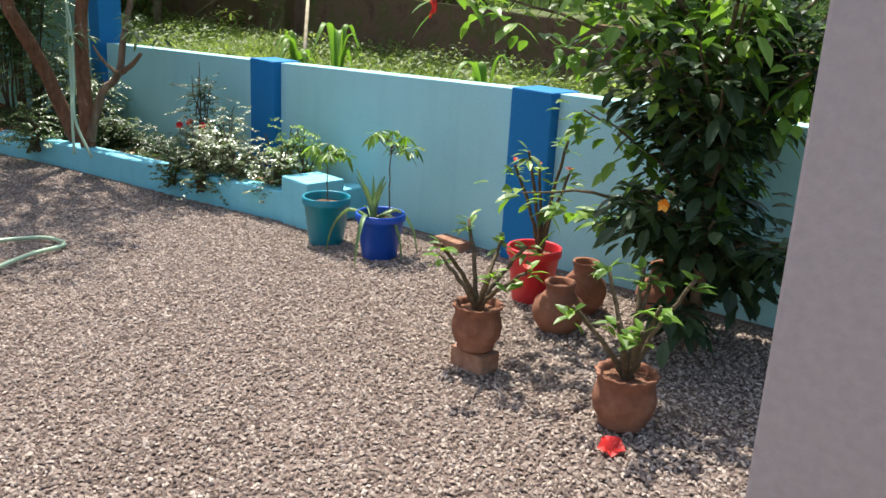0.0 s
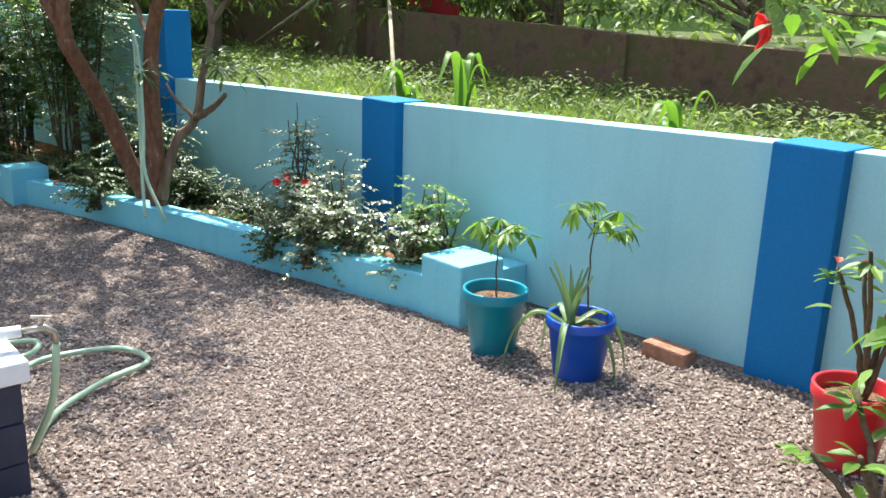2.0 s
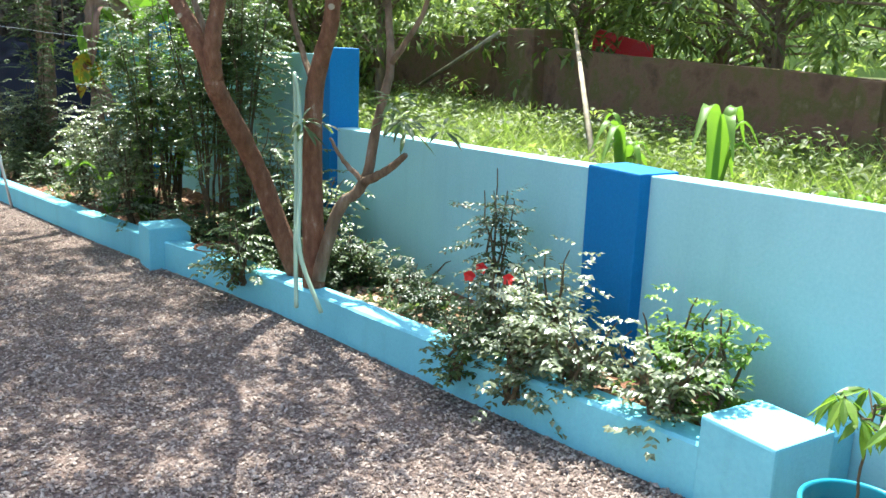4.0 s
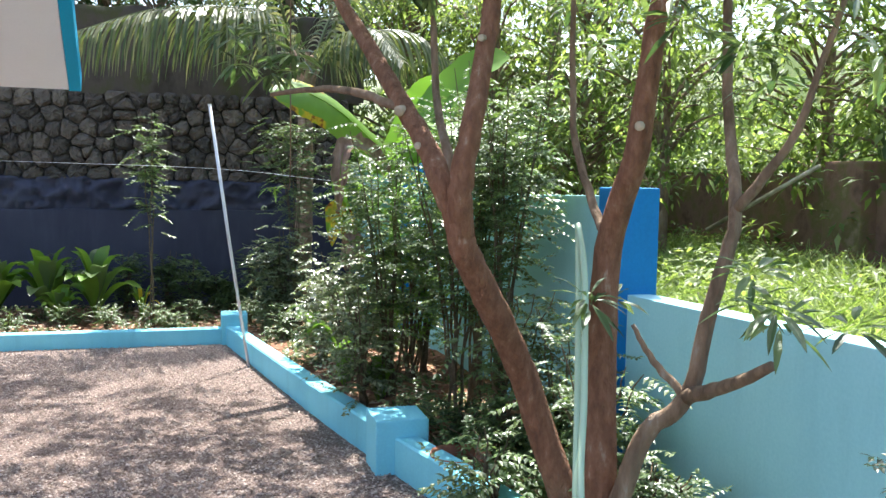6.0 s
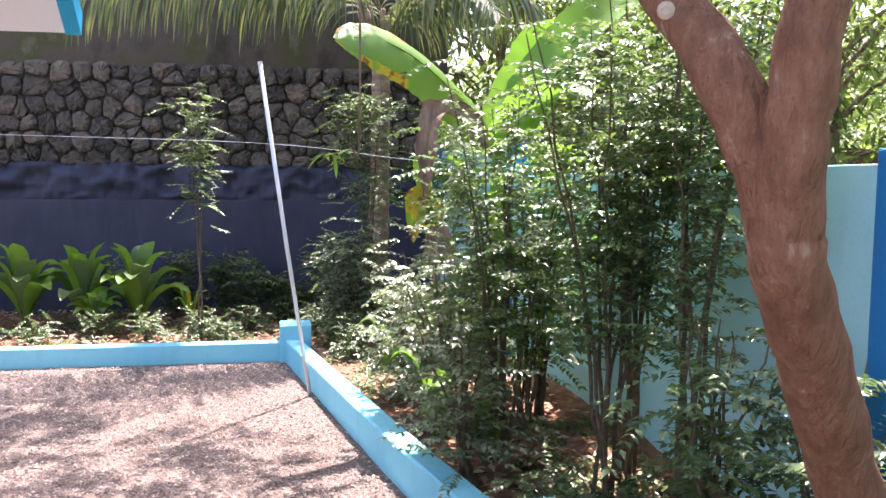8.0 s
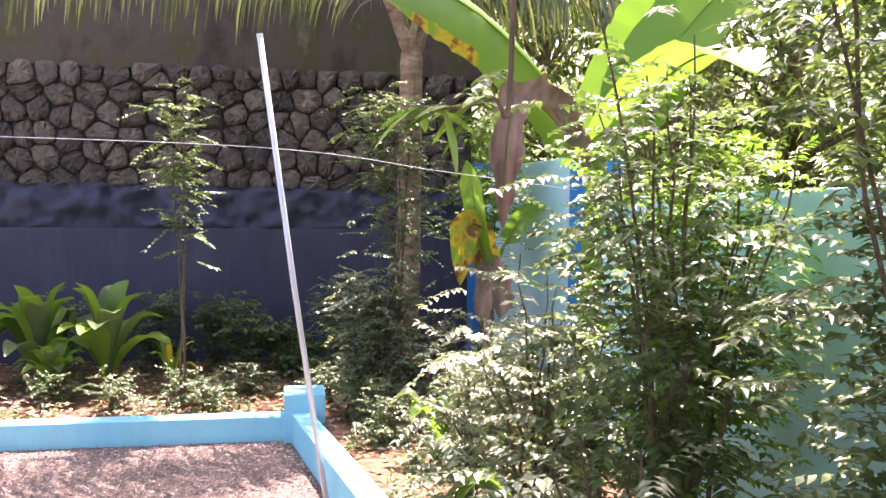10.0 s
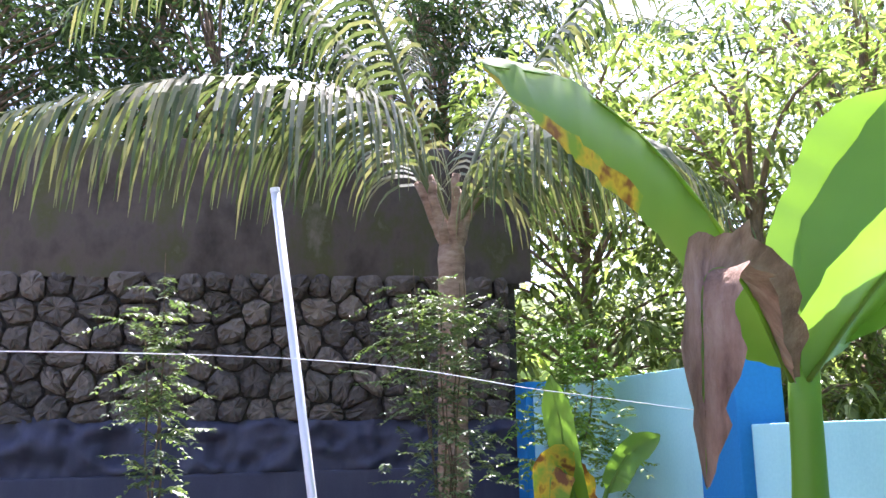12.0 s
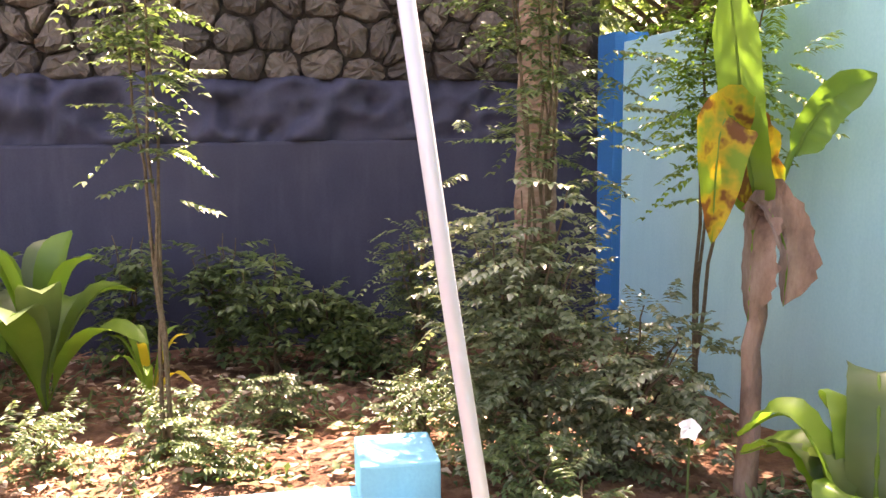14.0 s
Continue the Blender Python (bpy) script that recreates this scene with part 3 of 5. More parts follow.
def whorl_plant(cx, cy, z0, stems, leaf_l, leaf_w, label, flower=0.5, spread=0.2, height=0.35):
    """Euphorbia: thick thorny stems with a whorl of leaves and pink bracts at each tip."""
    t = thing("potted_shrub", (cx, cy, z0), label, "plant")
    lv = Leaves()
    for i in range(stems):
        a = 2 * math.pi * i / stems + rng.uniform(-0.4, 0.4)
        h = height * rng.uniform(0.6, 1.1)
        sp = spread * rng.uniform(0.5, 1.1)
        p = [(cx, cy, z0), (cx + math.cos(a) * sp * 0.35, cy + math.sin(a) * sp * 0.35, z0 + h * 0.45), (cx + math.cos(a) * sp, cy + math.sin(a) * sp, z0 + h)]
        mesh_ob("stem", *limb(p, 0.012, 0.007, 7, 0.003), M_twig, t, smooth=True)
        tip = np.array(p[-1])
        n = rng.integers(7, 12)
        d = rand_dirs(n, -0.25, 0.75)
        lv.add(tip + d * 0.008 - np.outer(rng.uniform(0, 0.06, n), (0, 0, 1)), d, leaf_l * rng.uniform(0.6, 1.1, n), leaf_w * rng.uniform(0.8, 1.1, n))
        if rng.random() < flower:
            d = rand_dirs(5, 0.3, 0.9)
            fl = Leaves()
            fl.add(tip + (0, 0, 0.02), d, 0.028, 0.024)
            fl.make("flower", P_pink, t, "small pink bracts", fine=True)
    lv.make("leaves", L_fresh, t, "fresh green leaves in whorls", fine=True)
    return t


def hanging_leaf_plant(cx, cy, z0, h, label):
    """Young chilli-like plant: thin stem, an umbrella of drooping narrow leaves."""
    t = thing("potted_plant", (cx, cy, z0), label, "plant")
    top = (cx + 0.01, cy - 0.01, z0 + h)
    mesh_ob("stem", *limb([(cx, cy, z0), (cx - 0.01, cy, z0 + h * 0.5), top], 0.005, 0.003, 6, 0.002), M_twig, t)
    lv = Leaves()
    for i in range(9):
        a = i * 2.4
        r = rng.uniform(0.06, 0.15)
        e = (top[0] + math.cos(a) * r, top[1] + math.sin(a) * r, top[2] + rng.uniform(-0.06, 0.05))
        mesh_ob("twig", *limb([(cx, cy, z0 + h * rng.uniform(0.75, 0.98)), e], 0.003, 0.002, 5, 0.001, 3), M_twig, t)
        d = rand_dirs(9, -0.9, 0.1)
        lv.add(np.array(e) + d * 0.01, d, rng.uniform(0.06, 0.10, 9), 0.024)
    lv.make("leaves", L_fresh, t, "drooping narrow yellow-green leaves", fine=True)


def blade_vf(line, widths, cup=0.25, up=(0, 0, 1), thick=0.0):
    """A strap or leaf blade along a line, folded at its midrib."""
    vs, fs = [], []
    n = len(line)
    for i, p in enumerate(line):
        d = (line[min(i + 1, n - 1)] - line[max(i - 1, 0)]).normalized()
        s = d.cross(Vector(up)).normalized()
        u = s.cross(d)
        w = widths[i] / 2
        vs += [p - s * w + u * w * cup, p - u * thick, p + s * w + u * w * cup]
    for i in range(n - 1):
        a = i * 3
        fs += [(a, a + 1, a + 4, a + 3), (a + 1, a + 2, a + 5, a + 4)]
    return [tuple(v) for v in vs], fs


def aloe(cx, cy, z0):
    t = thing("aloe_plant", (cx, cy, z0), "aloe with tall pale green leaves and some drooping", "plant")
    for i in range(13):
        a = i * 2.4 + rng.uniform(-0.3, 0.3)
        if i < 8:
            r, h = rng.uniform(0.05, 0.15), rng.uniform(0.20, 0.36)
            p = [(cx, cy, z0), (cx + math.cos(a) * r * 0.4, cy + math.sin(a) * r * 0.4, z0 + h * 0.55), (cx + math.cos(a) * r, cy + math.sin(a) * r, z0 + h)]
        else:
            r = rng.uniform(0.22, 0.30)
            p = [(cx, cy, z0 + 0.01), (cx + math.cos(a) * r * 0.5, cy + math.sin(a) * r * 0.5, z0 + 0.075), (cx + math.cos(a) * r * 0.85, cy + math.sin(a) * r * 0.85, z0 - 0.04), (cx + math.cos(a) * r, cy + math.sin(a) * r, z0 - 0.2)]
        line = smooth_line(p, 5)
        m = len(line)
        mesh_ob("leaf", *blade_vf(line, [0.036 * (1 - (k2 / (m - 1)) ** 1.6) + 0.002 for k2 in range(m)], 0.7, (math.cos(a + 1.57) * 0.01 + 0.001, 0.002, 1), 0.006), L_aloe, t, smooth=True)


def flower_vf(c, d, r):
    c, d = np.array(c), unit(np.array(d, float))
    lv = Leaves()
    s = unit(np.cross(d, (0.3, 0.2, 0.9)))
    u = np.cross(d, s)
    for i in range(5):
        a = i * 1.2566
        w = s * math.cos(a) + u * math.sin(a)
        lv.add(c, w + d * 0.45, r, r * 0.95, d)
    return lv


def build_pots():
    plastic_pot("plastic_pot", -4.42, 3.23, ground_z(-4.42) + 0.012, 0.155, 0.31, M_teal, "teal plastic flower pot standing on the gravel")
    hanging_leaf_plant(-4.42, 3.24, 0.09, 0.40, "young plant with hanging yellow-green leaves")
    plastic_pot("plastic_pot", -3.94, 3.28, ground_z(-3.94) + 0.012, 0.152, 0.28, M_pblue, "bright blue plastic flower pot on the gravel")
    aloe(-3.97, 3.25, 0.10)
    hanging_leaf_plant(-4.0, 3.40, 0.10, 0.50, "thin plant drooping behind the aloe")
    plastic_pot("plastic_pot", -2.79, 3.36, ground_z(-2.79) + 0.012, 0.142, 0.29, M_red, "red plastic flower pot holding coir chips")
    t = thing("brick", (-2.33, 2.48, -0.03), "reddish brick holding up a clay pot", "brick")
    box("body", -2.42, -2.24, 2.42, 2.53, -0.035, 0.055, M_brick, t, 0.008)
    clay_pot(-2.33, 2.475, 0.056, 0.102, 0.20, "brown clay pot with a frilled rim on a brick", frill=True)
    whorl_plant(-2.33, 2.475, 0.22, 7, 0.085, 0.03, "thorny euphorbia with leaf whorls and pink bracts", 0.25, 0.26, 0.34)
    clay_pot(-1.60, 2.50, 0.0, 0.112, 0.215, "brown clay pot with a wavy rim", frill=True)
    whorl_plant(-1.60, 2.50, 0.17, 8, 0.09, 0.034, "leafy euphorbia with several upright stems", 0.15, 0.2, 0.40)
    clay_pot(-2.40, 3.10, -0.04, 0.125, 0.25, "round clay urn with a narrow neck", urn=True)
    clay_pot(-2.50, 3.42, -0.045, 0.115, 0.27, "tall clay urn with a narrow neck", urn=True)
    clay_pot(-2.20, 3.66, -0.035, 0.13, 0.28, "shaded clay urn near the wall", urn=True)
    whorl_plant(-2.76, 3.37, 0.19, 5, 0.09, 0.035, "tall euphorbia with pink bracts", 0.8, 0.16, 0.55)
    t = thing("clay_bowl", (-9.35, 2.98, soil_z(-9.35)), "wide shallow clay bowl sunk among the plants", "bowl")
    g = soil_z(-9.35)
    mesh_ob("bowl", *lathe_vf([(0.10, g - 0.02), (0.15, g + 0.05), (0.17, g + 0.10), (0.165, g + 0.108), (0.15, g + 0.10), (0.12, g + 0.05)], -9.35, 2.98, 30), M_terra, t, smooth=True)
    t = thing("brick", (-3.78, 3.76, ground_z(-3.78)), "old brick lying beside the wall", "brick")
    g = ground_z(-3.78)
    box("body", -3.90, -3.67, 3.69, 3.80, g, g + 0.085, M_brick, t, 0.012)
    t = thing("fallen_flower", (-1.50, 2.30, 0.0), "fallen red hibiscus flower on the gravel", "flower")
    flower_vf((-1.50, 2.30, 0.025), (0.2, -0.3, 1), 0.055).make("petals", P_red, t, fine=True)


build_pots()

# ---- the tap post and hose ----


def build_tap():
    t = thing("tap_post", (-4.62, 0.98, ground_z(-4.6)), "navy block post with a white cap and a garden tap", "tap")
    g = ground_z(-4.6)
    for i in range(3):
        box("block", -4.78 + 0.004 * i, -4.46 + 0.003 * (i % 2), 0.80, 1.11, g - 0.05 + 0.14 * i + (0.05 if i else 0), g + 0.137 + 0.14 * i, M_navy, t, 0.01)
    box("cap", -4.80, -4.44, 0.78, 1.135, g + 0.419, g + 0.49, M_white, t, 0.008, "white painted cap slab")
    mesh_ob("pipe", *lathe_vf([(0.05, g + 0.49), (0.05, g + 0.585), (0.046, g + 0.60), (0.02, g + 0.605)], -4.58, 1.02, 24), M_pvc, t, "white plastic pipe fitting", smooth=True)
    mesh_ob("spout_pipe", *tube_vf([(-4.58, 1.04, g + 0.55), (-4.555, 1.15, g + 0.55)], [0.02, 0.02], 14), M_pvc, t, smooth=True)
    tap = mesh_ob("tap", *join_vf([tube_vf([(-4.555, 1.15, g + 0.55), (-4.545, 1.22, g + 0.55), (-4.54, 1.245, g + 0.53), (-4.54, 1.25, g + 0.485)], [0.010, 0.013, 0.012, 0.010], 12), tube_vf([(-4.547, 1.21, g + 0.56), (-4.547, 1.21, g + 0.585)], [0.008, 0.008], 10)]), M_chrome, t, "small metal tap", smooth=True)
    mesh_ob("handle", *tube_vf([(-4.575, 1.19, g + 0.585), (-4.52, 1.24, g + 0.59)], [0.006, 0.005], 8), M_chrome, tap)
    h = thing("garden_hose", (-5.0, 1.5, g), "pale green garden hose lying in loops on the gravel", "hose")
    z = g + 0.025
    pts = [(-4.54, 1.25, g + 0.49), (-4.57, 1.23, g + 0.28), (-4.72, 1.19, g + 0.04), (-5.0, 1.36, z), (-5.18, 1.62, z), (-5.3, 1.86, z - 0.01), (-5.55, 1.82, z - 0.02), (-5.62, 1.52, z - 0.02), (-5.45, 1.28, z), (-5.6, 1.12, z - 0.02), (-5.95, 1.3, z - 0.04), (-5.9, 1.55, z - 0.03), (-5.65, 1.42, z), (-5.7, 0.9, z - 0.03), (-6.6, 0.6, z - 0.08), (-7.8, 0.75, z - 0.135), (-8.45, 1.22, z - 0.16), (-8.85, 1.15, z - 0.18), (-9.1, 0.85, z - 0.2), (-9.0, 0.4, z - 0.19)]
    mesh_ob("tube", *tube_vf(smooth_line(pts, 8), [0.013] * (8 * (len(pts) - 1) + 1), 10), M_hose, h, smooth=True)
    for ob in (t, h):
        ob.location += Vector((0.028, 0.03, 0))


build_tap()

# ---- plants ----


def pinnate(lv, P, D, length, pairs, leaf, wid, droop=0.4):
    """Adds one feathery compound leaf."""
    P, D = np.array(P, float), unit(np.array(D, float))
    s = unit(np.cross(D, (0, 0, 1.0)))
    t = np.linspace(0.2, 1.0, pairs)[:, None]
    q = P + D * length * t - np.array((0, 0, 1)) * length * droop * t * t
    for sg in (-1, 1):
        d = s * sg + D * 0.45 + rng.normal(0, 0.12, (pairs, 3)) - np.array((0, 0, 0.2))
        lv.add(q, d, leaf * rng.uniform(0.75, 1.1, pairs) * (1.05 - 0.35 * t[:, 0]), wid)
    lv.add(q[-1:], D, leaf, wid)


def feathery_shrub(name, x, y, z0, h, r, stems, fronds, label, mat, leaf=0.035, wid=0.016, pairs=8, flen=0.2, cat="shrub", lean=0.0, low=0.25):
    """Several thin stems with compound leaves scattered through the crown."""
    t = thing(name, (x, y, z0), label, cat)
    lv = Leaves()
    for i in range(stems):
        a = rng.uniform(0, 6.28)
        rr = r * rng.uniform(0.15, 0.8)
        hh = h * rng.uniform(0.65, 1.0)
        p = [(x + rng.normal(0, 0.03), y + rng.normal(0, 0.03), z0 - 0.03), (x + math.cos(a) * rr * 0.35, y + math.sin(a) * rr * 0.35, z0 + hh * 0.5), (x + math.cos(a) * rr, y + math.sin(a) * rr, z0 + hh)]
        line = smooth_line(p, 5, 0.01)
        mesh_ob("stem", *tube_vf(line, [0.012 * (1 - 0.75 * k2 / (len(line) - 1)) for k2 in range(len(line))], 5), M_twig, t)
        nf = max(3, int(2.6 * fronds / stems))
        for k2 in range(nf):
            u = low + (1 - low) * rng.random() ** 0.8
            q = np.array(line[min(int(u * (len(line) - 1)), len(line) - 1)]) + rng.normal(0, 0.02, 3)
            q += rng.normal(0, r * 0.22, 3) * (1, 1, 0.6)
            q[1] = min(q[1], 3.66)
            pinnate(lv, q, rand_dirs(1, -0.25, 0.75)[0], flen * rng.uniform(0.6, 1.15), pairs, leaf, wid, rng.uniform(0.1, 0.5))
    lv.make("leaves", mat, t)
    return t


def leaf_cloud(lv, c, rad, n, L, W, shell=0.45, zlo=-0.6, zhi=0.6):
    d = rand_dirs(n, -0.9, 0.95)
    rr = (shell + (1 - shell) * rng.random(n)) ** 0.7
    P = np.array(c) + d * rr[:, None] * np.array(rad)
    out = unit(d * 0.5 + rand_dirs(n, zlo, zhi))
    lv.add(P, out, L * rng.uniform(0.6, 1.2, n), W * rng.uniform(0.8, 1.2, n))


def hibiscus():
    x, y = -1.86, 3.36
    t = thing("hibiscus_shrub", (x, y, 0), "tall hibiscus shrub with glossy dark leaves and red flowers", "shrub")
    lv, hi = Leaves(), Leaves()
    mesh_ob("trunk", *limb([(x, y, -0.05), (x + 0.02, y, 0.3), (x - 0.02, y + 0.02, 0.8), (x, y, 1.3)], 0.035, 0.015, 9), M_bark2, t, smooth=True)
    tips = []
    for i in range(58):
        a = rng.uniform(0, 6.28)
        z = rng.uniform(0.2, 2.0)
        rr = rng.uniform(0.25, 0.62) * (1 if z > 0.5 else 0.65)
        p0 = (x, y, min(z * 0.55 + 0.05, 1.25))
        e = (x + math.cos(a) * rr, min(y + math.sin(a) * rr * 0.85, 3.80), z)
        mesh_ob("branch", *limb([p0, ((p0[0] + e[0]) / 2, (p0[1] + e[1]) / 2, (p0[2] + e[2]) / 2 + 0.06), e], 0.010, 0.004, 5, 0.005, 4), M_twig, t)
        tips.append((p0, e))
    for e in ((-2.85, 2.74, 1.48), (-2.55, 2.95, 0.62), (-2.6, 2.9, 1.7), (-1.5, 2.8, 1.65), (-2.3, 2.85, 1.75)):
        p0 = (x - 0.02, y, e[2] * 0.7)
        mesh_ob("branch", *limb([p0, ((p0[0] + e[0]) / 2, (p0[1] + e[1]) / 2, e[2] * 0.85 + 0.12), e], 0.012, 0.004, 6, 0.006), M_twig, t)
        tips.append((p0, e))
    for i, (p0, e) in enumerate(tips):
        p0, e = np.array(p0), np.array(e)
        n = 58
        u = rng.uniform(0.3, 1.05, n)[:, None]
        d = rand_dirs(n, -0.7, 0.5)
        tgt = hi if ((e[2] > 1.6 and i % 2) or i >= 58 or rng.random() < 0.14) else lv
        tgt.add(p0 + (e - p0) * u + d * rng.uniform(0.01, 0.15, (n, 1)), d, rng.uniform(0.06, 0.12, n), rng.uniform(0.04, 0.065, n))
    lv.make("leaves", L_dark, t, "glossy dark green toothed leaves", fine=True, droop=0.35)
    hi.make("leaves", L_fresh, t, "lighter green leaves at the tips", fine=True, droop=0.35)
    flower_vf((-2.91, 2.70, 1.44), (-0.5, -0.6, -0.3), 0.055).make("flower", P_red, t, "red hibiscus flower", fine=True)
    mesh_ob("stamen", *tube_vf([(-2.91, 2.70, 1.43), (-2.93, 2.68, 1.36)], [0.005, 0.007], 6), P_red, t)
    flower_vf((-1.75, 2.85, 0.75), (0.1, -0.9, 0.2), 0.03).make("flower", P_orange, t, "small orange bloom", fine=True)
    flower_vf((-2.2, 2.72, 1.62), (0.0, -0.9, 0.2), 0.045).make("flower", P_red, t, fine=True)


hibiscus()


def main_tree():
    t = thing("garden_tree", (-7.8, 3.05, soil_z(-7.8)), "red-brown barked tree forking low into crooked limbs", "tree")
    z0 = soil_z(-7.8)
    limbs = [
        ([(-8.2, 3.2, z0 - 0.1), (-8.32, 3.03, 0.3), (-8.28, 2.88, 0.66), (-8.12, 2.68, 0.96), (-8.04, 2.58, 1.12), (-8.02, 2.55, 1.27)], 0.068, 0.052, M_bark),
        ([(-8.03, 2.57, 1.16), (-8.06, 2.5, 1.36), (-8.25, 2.45, 1.56), (-8.7, 2.36, 1.9), (-9.2, 2.25, 2.3), (-9.7, 2.1, 2.9)], 0.052, 0.026, M_bark),
        ([(-8.03, 2.57, 1.16), (-7.98, 2.55, 1.36), (-8.0, 2.6, 1.6), (-8.11, 2.7, 2.03), (-8.1, 2.75, 2.6), (-7.9, 2.7, 3.3)], 0.052, 0.025, M_bark),
        ([(-7.85, 3.10, z0 - 0.1), (-7.98, 3.14, 0.5), (-8.04, 3.18, 1.1), (-7.86, 3.2, 1.5), (-7.82, 3.25, 2.03), (-7.6, 3.3, 2.8)], 0.07, 0.030, M_bark),
        ([(-7.82, 3.10, z0 + 0.15), (-7.75, 3.2, 0.42), (-7.64, 3.31, 0.6), (-7.58, 3.36, 0.95), (-7.55, 3.42, 1.27), (-7.75, 3.5, 1.7), (-7.8, 3.5, 2.4)], 0.04, 0.015, M_bark2),
        ([(-7.64, 3.31, 0.6), (-7.4, 3.32, 0.7), (-7.15, 3.3, 0.82)], 0.03, 0.016, M_bark2),
        ([(-7.64, 3.31, 0.6), (-7.72, 3.22, 0.72), (-7.76, 3.15, 0.85)], 0.018, 0.008, M_bark2),
        ([(-8.03, 3.17, 1.15), (-8.25, 3.2, 1.3), (-8.45, 3.2, 1.6), (-8.5, 3.2, 2.2)], 0.022, 0.012, M_bark2),
        ([(-8.12, 2.68, 0.92), (-8.27, 2.6, 1.4), (-8.55, 2.6, 1.75), (-8.6, 2.6, 2.4)], 0.026, 0.012, M_bark2),
        ([(-8.35, 2.42, 1.65), (-8.7, 2.2, 1.75), (-9.1, 1.95, 1.75)], 0.022, 0.010, M_bark2),
        ([(-7.55, 3.42, 1.27), (-7.35, 3.5, 1.55), (-7.2, 3.55, 2.0)], 0.02, 0.008, M_bark2),
        # long high limbs added out of view to carry the shading clumps
        ([(-9.4, 2.2, 2.5), (-10.3, 2.1, 3.3), (-11.6, 2.15, 3.7), (-13.2, 2.3, 4.0)], 0.03, 0.012, M_bark2),
        ([(-8.1, 2.73, 2.45), (-8.4, 2.3, 3.1), (-8.9, 1.9, 3.5)], 0.026, 0.012, M_bark2),
        ([(-9.7, 2.1, 2.85), (-10.3, 1.9, 4.0), (-11.5, 1.5, 4.9), (-13.3, 1.4, 5.5), (-15.0, 1.6, 5.9)], 0.03, 0.012, M_bark2),
        ([(-7.9, 2.7, 3.25), (-8.1, 2.5, 4.2), (-9.3, 1.6, 4.9), (-11.8, 0.2, 5.4), (-14.4, 0.2, 5.8)], 0.03, 0.012, M_bark2),
        ([(-7.6, 3.3, 2.75), (-8.4, 3.2, 4.2), (-10.4, 2.9, 5.1), (-12.6, 3.1, 5.6)], 0.03, 0.012, M_bark2),
        ([(-7.98, 2.8, 2.3), (-7.4, 2.5, 2.5), (-6.9, 2.3, 2.5)], 0.018, 0.008, M_bark2),
    ]
    for p, a, b, m in limbs:
        mesh_ob("trunk" if a > 0.05 else "limb", *limb(p, a, b, 12, 0.0025, 6), m, t, smooth=True)
    for c, r in (((-8.33, 2.41, 1.64), 0.022), ((-7.84, 3.20, 1.58), 0.018), ((-8.18, 2.45, 1.5), 0.014), ((-8.05, 3.18, 1.2), 0.012), ((-8.07, 2.66, 1.9), 0.013)):
        c, w = Vector(c), Vector((0.80, -0.58, -0.12))
        mesh_ob("lichen", *tube_vf([c, c + w * 0.046, c + w * 0.050], [r, r, r * 0.5], 11), M_bamboo, t, "pale lichen patch")
    lv = Leaves()
    # clumps from z 3.5 up are added, unseen, to shade the gravel
    for c, rad, n in (((-9.4, 2.3, 2.75), (0.8, 0.7, 0.5), 30), ((-8.0, 2.75, 3.1), (0.9, 0.7, 0.5), 34), ((-7.6, 3.3, 2.6), (0.8, 0.6, 0.6), 34), ((-7.3, 3.5, 2.0), (0.5, 0.5, 0.45), 22), ((-8.5, 2.9, 2.4), (0.6, 0.5, 0.5), 20), ((-9.2, 1.9, 1.95), (0.35, 0.3, 0.2), 10), ((-6.9, 2.5, 2.5), (0.6, 0.5, 0.35), 16), ((-9.6, 1.9, 3.5), (1.0, 0.8, 0.4), 60), ((-10.9, 2.1, 3.7), (1.0, 0.8, 0.4), 60), ((-12.3, 2.2, 3.9), (1.0, 0.8, 0.4), 55), ((-8.4, 1.9, 3.6), (0.9, 0.8, 0.4), 55), ((-10.2, 3.0, 3.6), (1.0, 0.6, 0.4), 40), ((-13.6, 2.3, 4.1), (0.9, 0.8, 0.4), 40), ((-8.6, 3.3, 2.3), (0.5, 0.5, 0.5), 16), ((-9.5, 1.2, 5.0), (1.3, 1.1, 0.6), 110), ((-11.5, 1.3, 5.3), (1.3, 1.2, 0.6), 120), ((-13.3, 1.4, 5.6), (1.3, 1.2, 0.6), 120), ((-10.5, 2.9, 5.2), (1.3, 1.0, 0.6), 110), ((-12.6, 3.1, 5.6), (1.3, 1.0, 0.6), 110), ((-8.0, 2.2, 4.8), (1.2, 1.2, 0.6), 100), ((-12.3, -0.4, 5.6), (1.4, 1.1, 0.6), 110), ((-14.6, 0.2, 5.9), (1.3, 1.2, 0.6), 110), ((-15.2, 2.0, 6.0), (1.2, 1.2, 0.6), 90), ((-16.7, 0.9, 6.3), (1.2, 1.2, 0.6), 110), ((-16.2, -1.0, 6.3), (1.3, 1.2, 0.6), 110), ((-13.8, -1.8, 6.0), (1.3, 1.2, 0.6), 110), ((-7.1, 3.3, 1.0), (0.3, 0.22, 0.14), 5), ((-7.85, 3.1, 0.9), (0.2, 0.15, 0.1), 3)):
        for i in range(n):
            d = rand_dirs(1, -0.8, 0.8)[0]
            q = np.array(c) + d * np.array(rad) * rng.random() ** 0.45
            m = 12
            dd = rand_dirs(m, -0.6, 0.7)
            lv.add(q + dd * 0.03, dd, rng.uniform(0.09, 0.16, m), rng.uniform(0.022, 0.036, m))
    lv.make("crown", L_mid, t, "sprays of narrow grey-green leaves", fine=True, droop=0.3)
